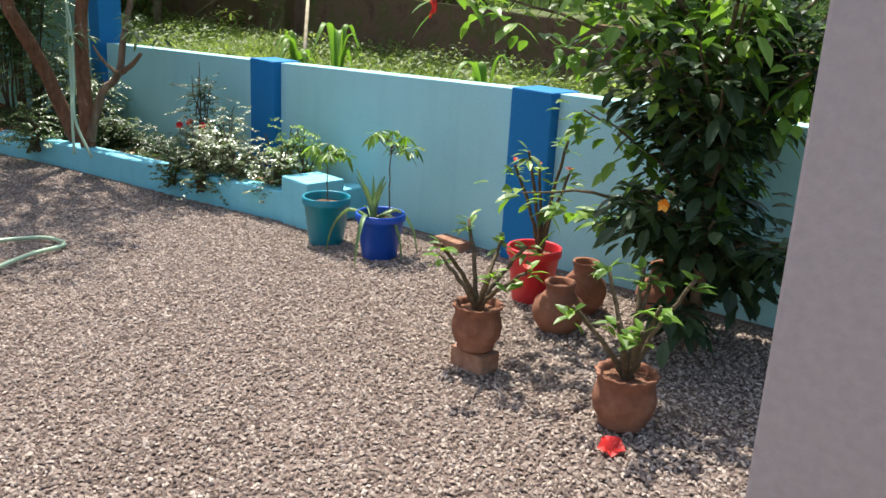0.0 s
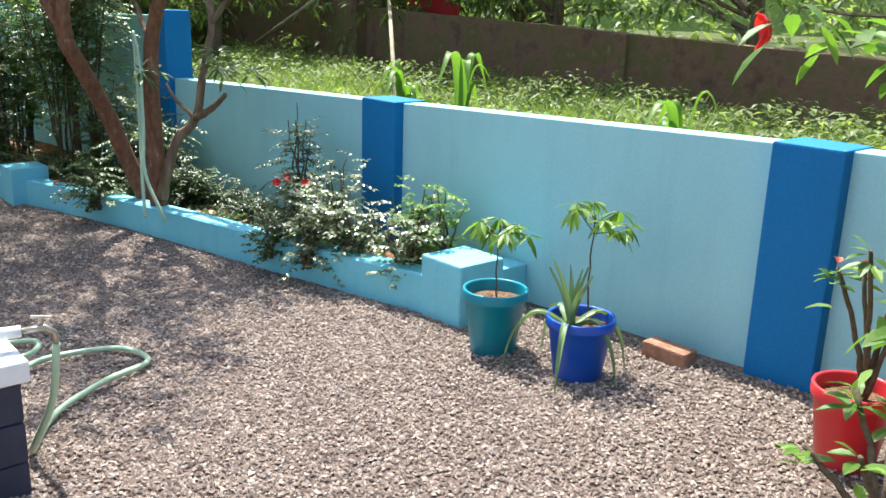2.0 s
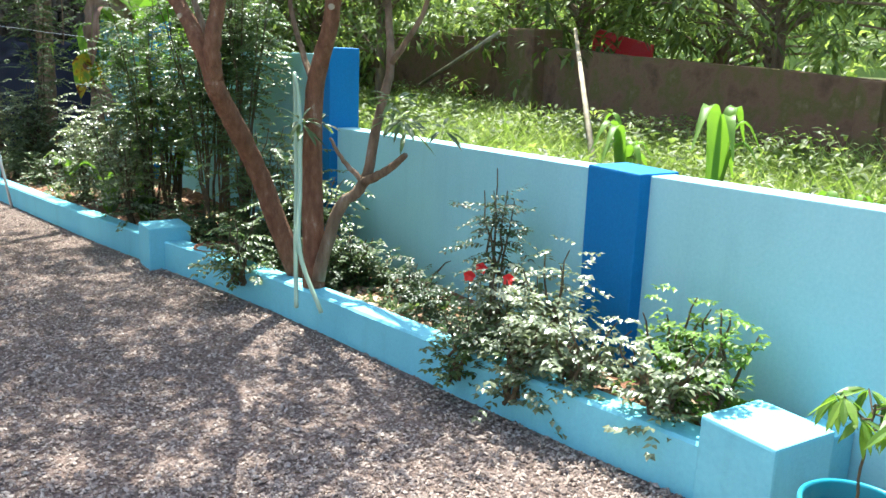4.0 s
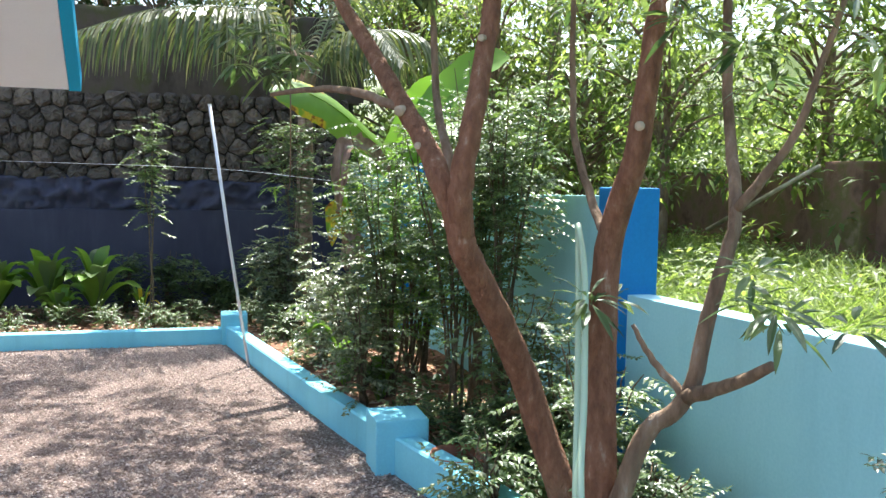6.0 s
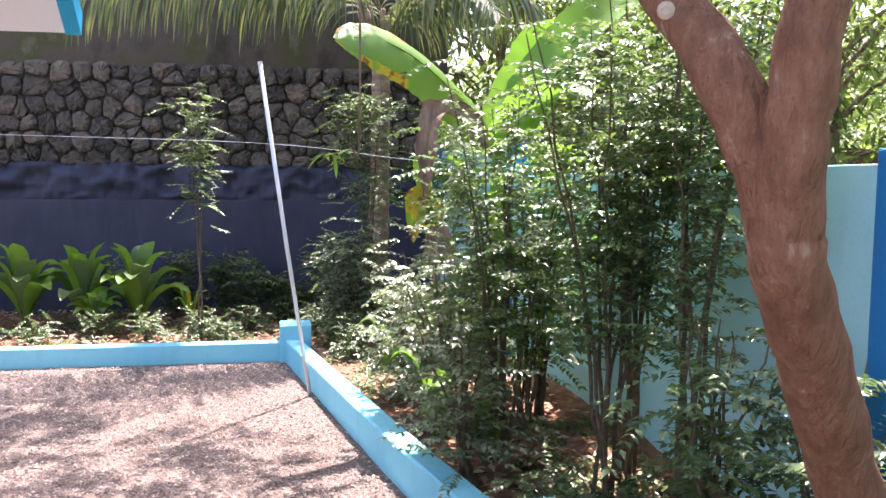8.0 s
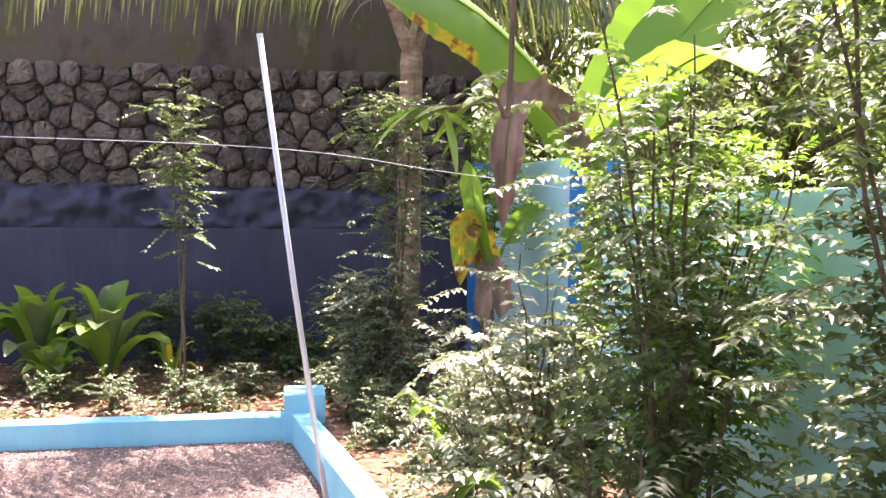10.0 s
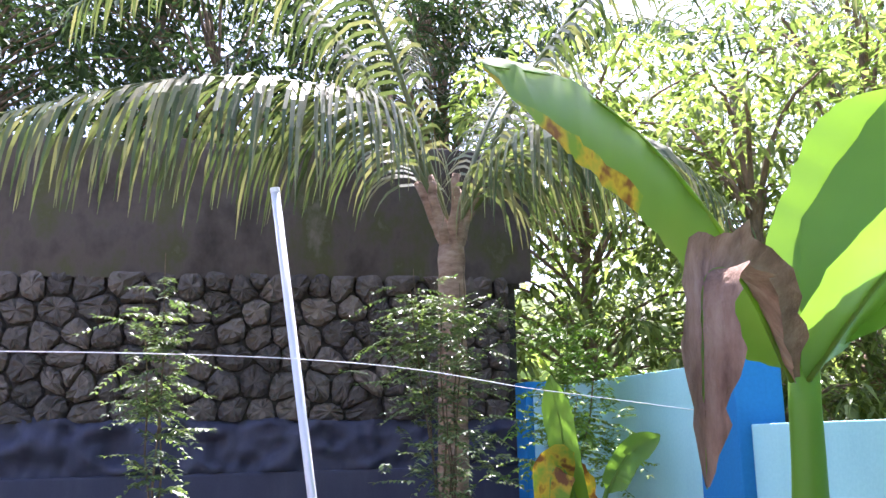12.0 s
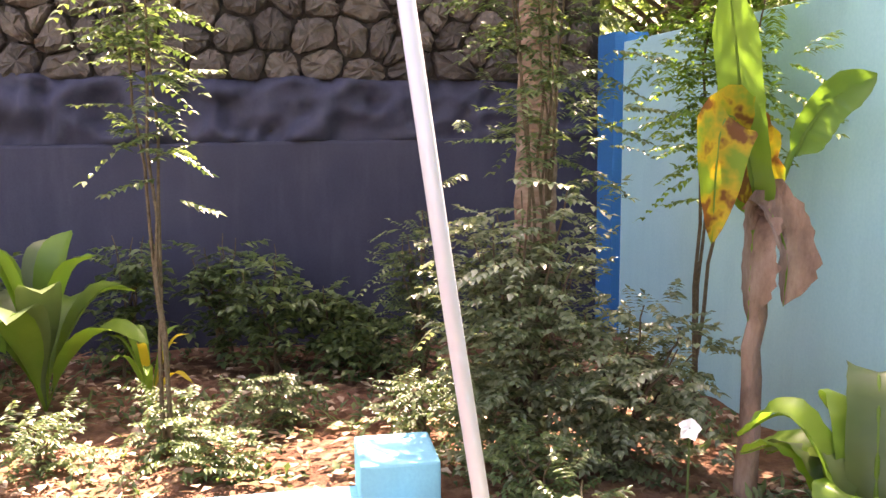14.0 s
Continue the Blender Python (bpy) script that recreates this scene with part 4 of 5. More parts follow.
    # low twig hanging from the long limb
    twig = smooth_line([(-10.15, 2.14, 3.1), (-10.06, 2.13, 2.1), (-10.02, 2.125, 1.36), (-9.995, 2.095, 1.316), (-10.0, 2.04, 1.302), (-9.995, 1.99, 1.302)], 6)
    mesh_ob("limb", *tube_vf(twig, [0.0055 - 0.00014 * i for i in range(len(twig))], 7), M_bark2, t, smooth=True)
    lt = Leaves()
    for i in range(13):
        q = np.array(twig[-1 - i])
        d = rand_dirs(1, -0.7, 0.2)[0] + np.array((0, -0.3, 0))
        lt.add(q, d, rng.uniform(0.06, 0.095), rng.uniform(0.018, 0.024))
    lt.make("twig_leaves", L_fresh, t, "long glossy fresh leaves on a hanging twig", fine=True, droop=0.3)
    h = thing("hose_loop", (-7.95, 3.1, 0), "pale green hose hung over a tree fork", "hose")
    for dx, e in ((0.0, (-7.42, 2.80, -0.02)), (0.06, (-7.36, 2.92, -0.05))):
        p = smooth_line([(-8.16 + 0.05, 3.1 - 0.02, 1.2), (-8.05 + dx, 3.06, 1.0), (-7.85 + dx, 2.98, 0.6), (-7.62 + dx, 2.88, 0.25), e], 7)
        mesh_ob("tube", *tube_vf(p, [0.013] * len(p), 8), M_hose, h, smooth=True)


main_tree()


def banana_leaf(t, pts, width, mat, name="leaf", cup=0.18, tear=0.02, up=(0, 0, 1), label="", scorch=0.0):
    line = smooth_line(pts, 9)
    m = len(line)
    w = [width * (min(1, (k2 / (m - 1)) / 0.16) ** 0.7) * (1 - max(0, (k2 / (m - 1) - 0.7) / 0.3) ** 2.2 * 0.93) * (1 + rng.normal(0, tear)) if k2 else 0.03 for k2 in range(m)]
    vs, fs = [], []
    for i, p in enumerate(line):
        d = (line[min(i + 1, m - 1)] - line[max(i - 1, 0)]).normalized()
        s = d.cross(Vector(up)).normalized()
        u = s.cross(d)
        for q in (-1, -0.74, 0, 0.74, 1):
            vs.append(tuple(p + s * q * w[i] / 2 + u * (cup * abs(q) ** 1.3 * w[i] / 2 + rng.normal(0, 0.004))))
    for i in range(m - 1):
        for j in range(4):
            fs.append((i * 5 + j, i * 5 + j + 1, i * 5 + j + 6, i * 5 + j + 5))
    idx = [1 if scorch and j in (0, 3) and i > m * (1 - scorch) and rng.random() < 0.85 else 0 for i in range(m - 1) for j in range(4)]
    ob = mesh_ob(name, vs, fs, mat, t, label, True, [mat, L_scorch], idx)
    mesh_ob("midrib", *tube_vf([p - Vector((0, 0, 0.006)) for p in line], [0.011 * (1 - 0.8 * k2 / (m - 1)) for k2 in range(m)], 6), L_fresh, t, smooth=True)
    return ob


def bananas():
    z0 = soil_z(-13.4)
    t = thing("banana_plant", (-13.4, 3.45, z0), "tall banana plant with broad bright leaves, one dead", "banana plant")
    mesh_ob("stem", *limb([(-13.4, 3.45, z0 - 0.05), (-13.42, 3.47, 0.5), (-13.4, 3.5, 1.45)], 0.085, 0.05, 12, 0.004), L_banana, t, smooth=True)
    banana_leaf(t, [(-13.4, 3.5, 1.4), (-13.25, 3.25, 1.68), (-13.0, 2.85, 1.98), (-12.8, 2.5, 2.12), (-12.6, 2.2, 2.08)], 0.42, L_banana, cup=-0.5, up=(0.75, 0.25, 0.5), label="bright leaf with a scorched yellow-brown edge", scorch=0.5)
    banana_leaf(t, [(-13.42, 3.52, 1.45), (-13.42, 3.66, 1.8), (-13.38, 3.8, 2.1), (-13.3, 3.92, 2.38)], 0.46, L_banana, up=(1, -0.3, 0.1))
    banana_leaf(t, [(-13.38, 3.55, 1.45), (-13.2, 3.8, 1.95), (-13.0, 4.1, 2.35), (-12.7, 4.4, 2.5)], 0.5, L_banana, up=(0.6, -0.4, 0.6))
    banana_leaf(t, [(-13.36, 3.48, 1.35), (-13.0, 3.6, 1.7), (-12.6, 3.7, 1.85), (-12.2, 3.75, 1.7)], 0.4, L_banana)
    banana_leaf(t, [(-13.36, 3.42, 1.35), (-13.05, 3.1, 1.62), (-12.9, 2.9, 1.62), (-12.86, 2.85, 1.4), (-12.87, 2.84, 1.05)], 0.15, L_dead, "dead_leaf", 1.4, 0.13, (1, -0.2, 0.3), "shrivelled brown hanging leaf")
    # young plant
    x, y = -15.25, 3.35
    z0 = soil_z(x)
    t = thing("banana_plant", (x, y, z0), "young banana plant with a brown sheathed stem", "banana plant")
    mesh_ob("stem", *limb([(x + 0.02, y - 0.02, z0 - 0.05), (x, y, 0.0), (x, y, 0.62)], 0.046, 0.03, 10, 0.006), L_dead, t, "dry brown sheathed stem", True)
    banana_leaf(t, [(x, y, 0.6), (x + 0.03, y - 0.08, 0.85), (x + 0.05, y - 0.14, 1.2), (x + 0.08, y - 0.2, 1.46)], 0.16, L_banana, up=(1, -0.5, 0.1), cup=0.5)
    banana_leaf(t, [(x + 0.01, y + 0.12, 0.85), (x + 0.02, y + 0.17, 0.95), (x + 0.03, y + 0.25, 1.05), (x + 0.04, y + 0.42, 1.14)], 0.15, L_banana, up=(1, 0.1, 0.3), cup=0.6)
    mesh_ob("petiole", *limb([(x, y, 0.56), (x + 0.01, y + 0.06, 0.72), (x + 0.01, y + 0.125, 0.88)], 0.02, 0.012, 8, 0.001), L_banana, t, smooth=True)
    banana_leaf(t, [(x, y, 0.6), (x + 0.05, y - 0.12, 0.95), (x + 0.1, y - 0.22, 0.95), (x + 0.12, y - 0.25, 0.55)], 0.2, L_scorch, "leaf", 0.5, 0.1, (1, 0, 0.3), "yellowing brown-edged leaf")
    banana_leaf(t, [(x, y, 0.62), (x + 0.05, y, 0.66), (x + 0.09, y + 0.06, 0.5), (x + 0.09, y + 0.06, 0.3)], 0.16, L_dead, "dead_leaf", 1.0, 0.07, (1, 0, 0.4))
    banana_leaf(t, [(x, y, 0.62), (x + 0.05, y - 0.05, 0.62), (x + 0.09, y - 0.08, 0.45), (x + 0.09, y - 0.08, 0.25)], 0.14, L_dead, "dead_leaf", 1.0, 0.07, (1, 0, 0.4))
    for (x, y, s) in ((-14.3, 3.2, 1.1), (-14.35, 3.55, 0.9), (-14.0, 2.75, 0.8), (-11.9, 2.75, 0.9), (-11.2, 2.9, 0.6)):
        z0 = soil_z(x)
        t = thing("canna_plant", (x, y, z0), "clump of broad fresh green leaves in the bed", "plant", "low broad-leaved plants")
        for i in range(7):
            a = rng.uniform(0, 6.28)
            r, h = rng.uniform(0.12, 0.32) * s, rng.uniform(0.3, 0.62) * s
            banana_leaf(t, [(x, y, z0), (x + math.cos(a) * r * 0.3, y + math.sin(a) * r * 0.3, z0 + h * 0.6), (x + math.cos(a) * r * 0.8, y + math.sin(a) * r * 0.8, z0 + h), (x + math.cos(a) * r * 1.3, y + math.sin(a) * r * 1.3, z0 + h * 0.85)], 0.16 * s, L_fresh if i % 3 else L_mid, cup=0.3)


bananas()


def gingers():
    for (x, y, s, fresh) in ((-17.1, 0.28, 1.45, 0), (-17.3, -0.35, 1.4, 0), (-17.2, -0.95, 1.4, 0), (-17.4, -1.5, 1.35, 0), (-16.9, 0.86, 0.8, 1), (-16.9, -0.12, 0.8, 0), (-17.3, -2.2, 1.35, 0), (-17.4, -3.0, 1.3, 0)):
        z0 = soil_z(x)
        t = thing("turmeric_plant", (x, y, z0), "yellow-green spiky clump of leaves" if fresh else "broad-leaved clump of long green leaves", "plant", "leafy clumps before the navy wall")
        for i in range(14 if not fresh else 10):
            a = i * 2.4 + rng.uniform(-0.3, 0.3)
            o = rng.uniform(0.1, 1.0)
            r, h = (0.10 + 0.32 * o) * s, (0.64 - 0.32 * o) * s
            p = [(x, y, z0), (x + math.cos(a) * r * 0.25, y + math.sin(a) * r * 0.25, z0 + h * 0.55), (x + math.cos(a) * r * 0.7, y + math.sin(a) * r * 0.7, z0 + h), (x + math.cos(a) * r * 1.15, y + math.sin(a) * r * 1.15, z0 + h * (1.22 - 0.36 * o))]
            line = smooth_line(p, 4)
            m = len(line)
            w = [(0.012 if q < 0.25 else (0.15 if not fresh else 0.055) * s * math.sin(math.pi * min(1, (q - 0.2) / 0.8)) ** 0.8) + 0.004 for q in (k2 / (m - 1) for k2 in range(m))]
            mesh_ob("leaf", *blade_vf(line, w, 0.4), (L_fresh if i % 3 else L_yellow) if fresh else L_mid if i % 4 == 0 else L_fresh, t, smooth=True)


gingers()


def palm_frond(t, pts, leaflet, n=60, mat=None, name="frond", hang=0.9):
    line = smooth_line(pts, 8)
    m = len(line)
    mesh_ob("rachis", *tube_vf(line, [0.026 * (1 - 0.85 * k2 / (m - 1)) for k2 in range(m)], 6), L_palm, t, smooth=True)
    vs, fs = [], []
    for i in range(n):
        u = 0.14 + 0.86 * i / (n - 1)
        f = u * (m - 1)
        k2 = min(int(f), m - 2)
        p = line[k2].lerp(line[k2 + 1], f - k2)
        d = (line[k2 + 1] - line[k2]).normalized()
        s = d.cross(Vector((0, 0, 1))).normalized()
        L = leaflet * (0.55 + 0.45 * math.sin(math.pi * min(1, u * 1.05))) * rng.uniform(0.85, 1.1)
        for sg in (-1, 1):
            w0 = (s * sg * rng.uniform(0.6, 0.9) + d * 0.55 + Vector((0, 0, rng.uniform(0.0, 0.25)))).normalized()
            q, pts2 = p.copy(), [p.copy()]
            for e in range(5):
                w0 = (w0 + Vector((rng.normal(0, 0.04), rng.normal(0, 0.04), -hang * (0.30 + 0.12 * e)))).normalized()
                q = q + w0 * L / 5
                pts2.append(q.copy())
            o = len(vs)
            wd = d * 0.5
            for e, c in enumerate(pts2):
                ww = 0.016 * (0.6, 1.0, 1.0, 0.85, 0.55, 0.08)[e]
                vs += [tuple(c - wd * ww * 2), tuple(c + wd * ww * 2)]
            for e in range(5):
                fs.append((o + 2 * e, o + 2 * e + 1, o + 2 * e + 3, o + 2 * e + 2))
    mesh_ob(name, vs, fs, mat or L_palm, t)


def palms():
    x, y, zc = -17.0, 3.0, 2.62
    z0 = soil_z(x)
    t = thing("coconut_palm", (x, y, z0), "young coconut palm with arching drooping fronds", "palm tree")
    line = smooth_line([(x + 0.05, y - 0.06, z0 - 0.05), (x + 0.02, y - 0.02, 0.8), (x, y, zc - 0.1)], 16)
    mesh_ob("trunk", *tube_vf(line, [0.125 + 0.010 * (i % 2) - 0.03 * i / len(line) for i in range(len(line))], 14), M_palmtrunk, t, "ringed grey-brown trunk", True)
    c = Vector((x, y, zc))
    for i in range(7):
        a = i * 0.9
        mesh_ob("leaf_base", *limb([c + Vector((0, 0, -0.25)), c + Vector((math.cos(a) * 0.1, math.sin(a) * 0.1, 0.05)), c + Vector((math.cos(a) * 0.25, math.sin(a) * 0.25, 0.4))], 0.06, 0.03, 7, 0.01), M_palmtrunk, t, smooth=True)
    palm_frond(t, [c, c + Vector((0.35, -0.45, 0.75)), (-16.2, 2.0, 3.42), (-15.85, 1.1, 3.28), (-15.5, 0.1, 2.85)], 1.15, 84, None, "frond", 1.25)
    palm_frond(t, [c, c + Vector((0.5, 0.3, 0.5)), c + Vector((1.1, 0.7, 0.6)), c + Vector((1.6, 1.0, 0.15))], 0.95, 60, None, "frond", 1.2)
    palm_frond(t, [c, c + Vector((0.2, 0.6, 0.6)), c + Vector((0.3, 1.4, 0.7)), c + Vector((0.3, 2.1, 0.2))], 1.0, 60, None, "frond", 1.2)
    for a, e, L in ((3.6, 1.6, 3.2), (4.6, 2.4, 3.0), (1.2, 2.4, 3.2), (2.4, 2.0, 3.0), (5.3, 2.6, 3.0)):
        h = Vector((math.cos(a), math.sin(a), 0))
        palm_frond(t, [c, c + h * L * 0.25 + Vector((0, 0, e * 0.6)), c + h * L * 0.6 + Vector((0, 0, e)), c + h * L * 0.95 + Vector((0, 0, e * 0.75))], 0.75, 56)
    # old palms behind the retaining wall
    for (x, y, zc) in ((-24.5, 3.4, 6.6), (-24.0, -3.5, 6.8), (-23.0, 9.0, 6.6)):
        t = thing("coconut_palm", (x, y, 0), "tall coconut palm behind the retaining wall", "palm tree", "palms behind the wall")
        c = Vector((x, y, zc))
        line = smooth_line([(x, y + 0.3, -0.5), (x, y + 0.1, zc * 0.5), c], 10)
        mesh_ob("trunk", *tube_vf(line, [0.16] * len(line), 10), M_palmtrunk, t, smooth=True)
        for i in range(12):
            a, e, L = i * 0.5236 + rng.uniform(-0.15, 0.15), rng.uniform(-0.2, 1.8), rng.uniform(3.4, 4.4)
            h = Vector((math.cos(a), math.sin(a), 0))
            palm_frond(t, [c, c + h * L * 0.3 + Vector((0, 0, e * 0.5 + 0.5)), c + h * L * 0.65 + Vector((0, 0, e)), c + h * L * 0.95 + Vector((0, 0, e - 1.1))], 0.9, 44, L_dark if i % 2 else L_palm)


palms()


def rod_and_wire():
    t = thing("metal_rod", (-13.93, 2.03, -0.57), "slender leaning galvanised pipe stuck in the gravel", "pole")
    mesh_ob("pipe", *tube_vf([(-13.72, 2.085, -0.62), (-13.71, 1.89, 0.7), (-13.70, 1.71, 2.03)], [0.0155, 0.0155, 0.0155], 12), M_metal, t, smooth=True)
    mesh_ob("end_cap", *tube_vf([(-13.70, 1.71, 2.03), (-13.699, 1.708, 2.045)], [0.017, 0.017], 12), M_pvc, t)
    w = thing("wire", (-13.7, 1.7, 1.4), "thin slack wire strung past the pole", "wire")
    p = smooth_line([(-13.8, -3.6, 1.56), (-13.45, -0.5, 1.47), (-13.32, 1.7, 1.425), (-13.95, 2.75, 1.34), (-14.72, 3.845, 1.25)], 10)
    mesh_ob("strand", *tube_vf(p, [0.0017] * len(p), 5), M_metal, w)


rod_and_wire()


def bed_plants():
    sh = feathery_shrub
    # bed between the first post and the tree
    for (x, y, h, r, mat, nf) in ((-5.5, 3.62, 0.52, 0.25, L_fresh, 34), (-5.35, 3.42, 0.40, 0.25, L_pale, 34), (-5.75, 3.35, 0.42, 0.3, L_pale, 46), (-6.1, 3.5, 0.62, 0.3, L_pale, 50), (-6.0, 3.2, 0.36, 0.28, L_pale, 44), (-6.45, 3.4, 0.5, 0.3, L_pale, 44), (-6.35, 3.15, 0.3, 0.25, L_mid, 34), (-5.25, 3.65, 0.58, 0.2, L_fresh, 26)):
        sh("bedding_shrub", x, y, soil_z(x), h, r, 6, nf, "straggly grey-green bedding shrub", mat, 0.042, 0.026, 4, 0.11, low=0.1)
    for x, y in ((-6.5, 3.3), (-6.35, 3.42), (-6.62, 3.45)):
        t = thing("flower", (x, y, soil_z(x) + 0.3), "small red flower head among the bedding", "flower")
        flower_vf((x, y, soil_z(x) + 0.42), (0.6, -0.5, 0.5), 0.035).make("petals", P_red, t, fine=True)
        mesh_ob("stem", *tube_vf([(x, y, soil_z(x)), (x, y, soil_z(x) + 0.42)], [0.004, 0.003], 5), M_twig, t)
    sh("curry_leaf_sapling", -6.75, 3.62, soil_z(-6.8), 0.98, 0.16, 5, 30, "thin sapling with dark feathery leaves", L_dark, 0.045, 0.02, 7, 0.2, low=0.3)
    sh("hanging_twig", -6.35, kerb_y(-6.35) + 0.1, soil_z(-6.3) + 0.05, 0.14, 0.3, 4, 16, "leafy twig leaning over the kerb", L_pale, 0.04, 0.02, 5, 0.12)
    for dx, hh in ((0, 0.42), (0.05, 0.3), (-0.04, 0.36)):
        t = thing("cut_stem", (-6.22 + dx, 3.5, soil_z(-6.2)), "bare green cut stem standing in the bed", "stem", "cut stems in the bed")
        mesh_ob("cane", *limb([(-6.22 + dx, 3.5, soil_z(-6.2) - 0.03), (-6.21 + dx, 3.5, soil_z(-6.2) + hh)], 0.012, 0.011, 8, 0.002), L_mid, t, smooth=True)
    t = thing("white_flower", (-14.75, 2.85, soil_z(-14.75)), "white blossom on a short green stem", "flower")
    mesh_ob("stem", *tube_vf([(-14.75, 2.85, soil_z(-14.75)), (-14.74, 2.85, soil_z(-14.75) + 0.48)], [0.005, 0.004], 6), L_mid, t)
    flower_vf((-14.74, 2.85, soil_z(-14.75) + 0.48), (0.7, -0.4, 0.5), 0.042).make("petals", M_pvc, t, fine=True)
    # undergrowth round the tree
    for i in range(16):
        x = rng.uniform(-10.6, -7.2)
        y = rng.uniform(kerb_y(x) + 0.35, 3.7)
        sh("undergrowth_shrub", x, y, soil_z(x), rng.uniform(0.2, 0.4), 0.3, 4, 22, "low leafy undergrowth below the tree", L_mid if i % 2 else L_dark, 0.04, 0.022, 6, 0.16, low=0.05)
    # dense thicket beyond the tree
    for (x, y, h, r, nf, mat, low) in ((-10.6, 3.3, 2.4, 0.55, 120, L_mid, 0.4), (-11.3, 3.0, 2.2, 0.6, 120, L_mid, 0.34), (-11.9, 3.3, 2.1, 0.55, 100, L_fresh, 0.35), (-12.4, 2.9, 1.4, 0.5, 90, L_pale, 0.2), (-10.1, 3.45, 2.7, 0.5, 110, L_mid, 0.45), (-10.9, 3.55, 2.7, 0.55, 110, L_mid, 0.4), (-12.3, 3.5, 2.1, 0.5, 90, L_fresh, 0.3), (-9.3, 3.55, 0.9, 0.4, 44, L_mid, 0.15), (-8.75, 3.5, 0.75, 0.4, 44, L_mid, 0.15), (-8.6, 2.9, 0.42, 0.25, 24, L_mid, 0.15), (-11.0, 2.75, 0.9, 0.4, 50, L_pale, 0.2), (-12.9, 3.35, 1.2, 0.4, 60, L_pale, 0.15), (-13.0, 2.7, 0.9, 0.35, 50, L_pale, 0.15), (-9.6, 3.3, 1.0, 0.4, 44, L_mid, 0.2)):
        sh("thicket_shrub", x, y, soil_z(x), h, r, 8, nf, "dense feathery-leaved shrub in the bed", mat, 0.055, 0.026, 8, 0.26, low=low)
    # shrubs before the corner
    sh("feathery_shrub", -15.75, 2.55, soil_z(-15.75), 1.25, 0.5, 12, 170, "pale feathery shrub catching the light", L_pale, 0.055, 0.028, 8, 0.24, low=0.15)
    sh("feathery_shrub", -15.6, 2.95, soil_z(-15.6), 0.75, 0.5, 9, 110, "low feathery shrub near the blue wall", L_pale, 0.055, 0.028, 8, 0.22, low=0.1)
    sh("feathery_shrub", -17.2, 2.35, soil_z(-17.2), 1.15, 0.3, 7, 60, "thin feathery shrub before the navy wall", L_mid, 0.045, 0.02, 9, 0.24)
    sh("feathery_tree", -16.2, 2.8, soil_z(-16.2), 2.75, 0.6, 7, 105, "small feathery-leaved tree in the corner", L_mid, 0.055, 0.024, 9, 0.28, "tree", low=0.72)
    sh("feathery_tree", -15.9, 3.4, soil_z(-15.9), 2.6, 0.5, 3, 90, "small feathery-leaved tree beside the blue wall", L_fresh, 0.055, 0.024, 9, 0.28, "tree", low=0.68)
    for (x, y, h) in ((-15.9, 2.4, 0.5), (-16.3, 2.2, 0.35), (-16.6, 1.5, 0.3), (-16.2, 0.5, 0.28), (-16.4, 1.05, 0.25), (-16.0, 1.3, 0.2), (-16.5, 0.0, 0.3), (-16.2, -0.6, 0.25), (-15.2, 2.5, 0.35), (-14.6, 2.5, 0.4)):
        sh("bed_seedling", x, y, soil_z(x), h, 0.28, 5, 26, "low feathery seedlings on the soil", L_mid, 0.04, 0.018, 9, 0.2, low=0.1)
    # thin sapling before the stone wall
    t = sh("sapling", -16.3, 1.03, soil_z(-16.3), 3.0, 0.24, 3, 40, "thin sapling with silvery feathery leaves", L_mid, 0.06, 0.026, 9, 0.3, low=0.55)
    for (x, y, h) in ((-17.6, 1.5, 0.8), (-17.7, 1.85, 0.6), (-17.9, 0.6, 0.9), (-17.9, -0.3, 0.9), (-17.9, 1.15, 1.0), (-17.5, 2.05, 0.5)):
        sh("wall_shrub", x, y, soil_z(x), h, 0.24, 5, 34, "small broad-leaved shrub against the navy wall", L_mid, 0.085, 0.048, 4, 0.2, low=0.2)


bed_plants()


def carpets():
    """Fallen leaves and low weeds over the soil."""
    lv, weed = Leaves(), Leaves()
    n = 5200
    x = np.concatenate([rng.uniform(-18.3, -15.65, n // 2), rng.uniform(-15.4, -5.2, n // 2)])
    lo = np.where(x < -15.6, -3.0, kerb_y(x) + 0.2)
    y = lo + (3.8 - lo) * rng.random(n)
    z = np.array([soil_z(v) for v in x]) + 0.03
    lv.add(np.stack([x, y, z], 1), rand_dirs(n, -0.15, 0.2), rng.uniform(0.04, 0.11, n), rng.uniform(0.02, 0.05, n))
    o = lv.make("leaf_litter", M_litter, fine=False, droop=0.1)
    tagged(o, "dry brown leaves scattered over the soil", "leaf litter", kind="stuff")
    m = 5000
    x = np.concatenate([rng.uniform(-18.3, -15.65, m // 3), rng.uniform(-15.3, -5.2, m - m // 3)])
    lo = np.where(x < -15.6, -3.0, kerb_y(x) + 0.18)
    y = lo + (3.8 - lo) * rng.random(m)
    keep = np.array([noise.noise((a * 0.9, b * 1.3, 5)) > -0.08 for a, b in zip(x, y)])
    x, y = x[keep], y[keep]
    m = len(x)
    z = np.array([soil_z(v) for v in x]) + 0.01
    for k2 in range(3):
        P = np.stack([x + rng.normal(0, 0.03, m), y + rng.normal(0, 0.03, m), z], 1)
        weed.add(P, rand_dirs(m, 0.2, 0.9), rng.uniform(0.05, 0.13, m), rng.uniform(0.015, 0.035, m))
    o = weed.make("weeds", L_mid, fine=False, droop=0.3)
    tagged(o, "low green weeds covering the bed", "weeds", kind="stuff")


carpets()


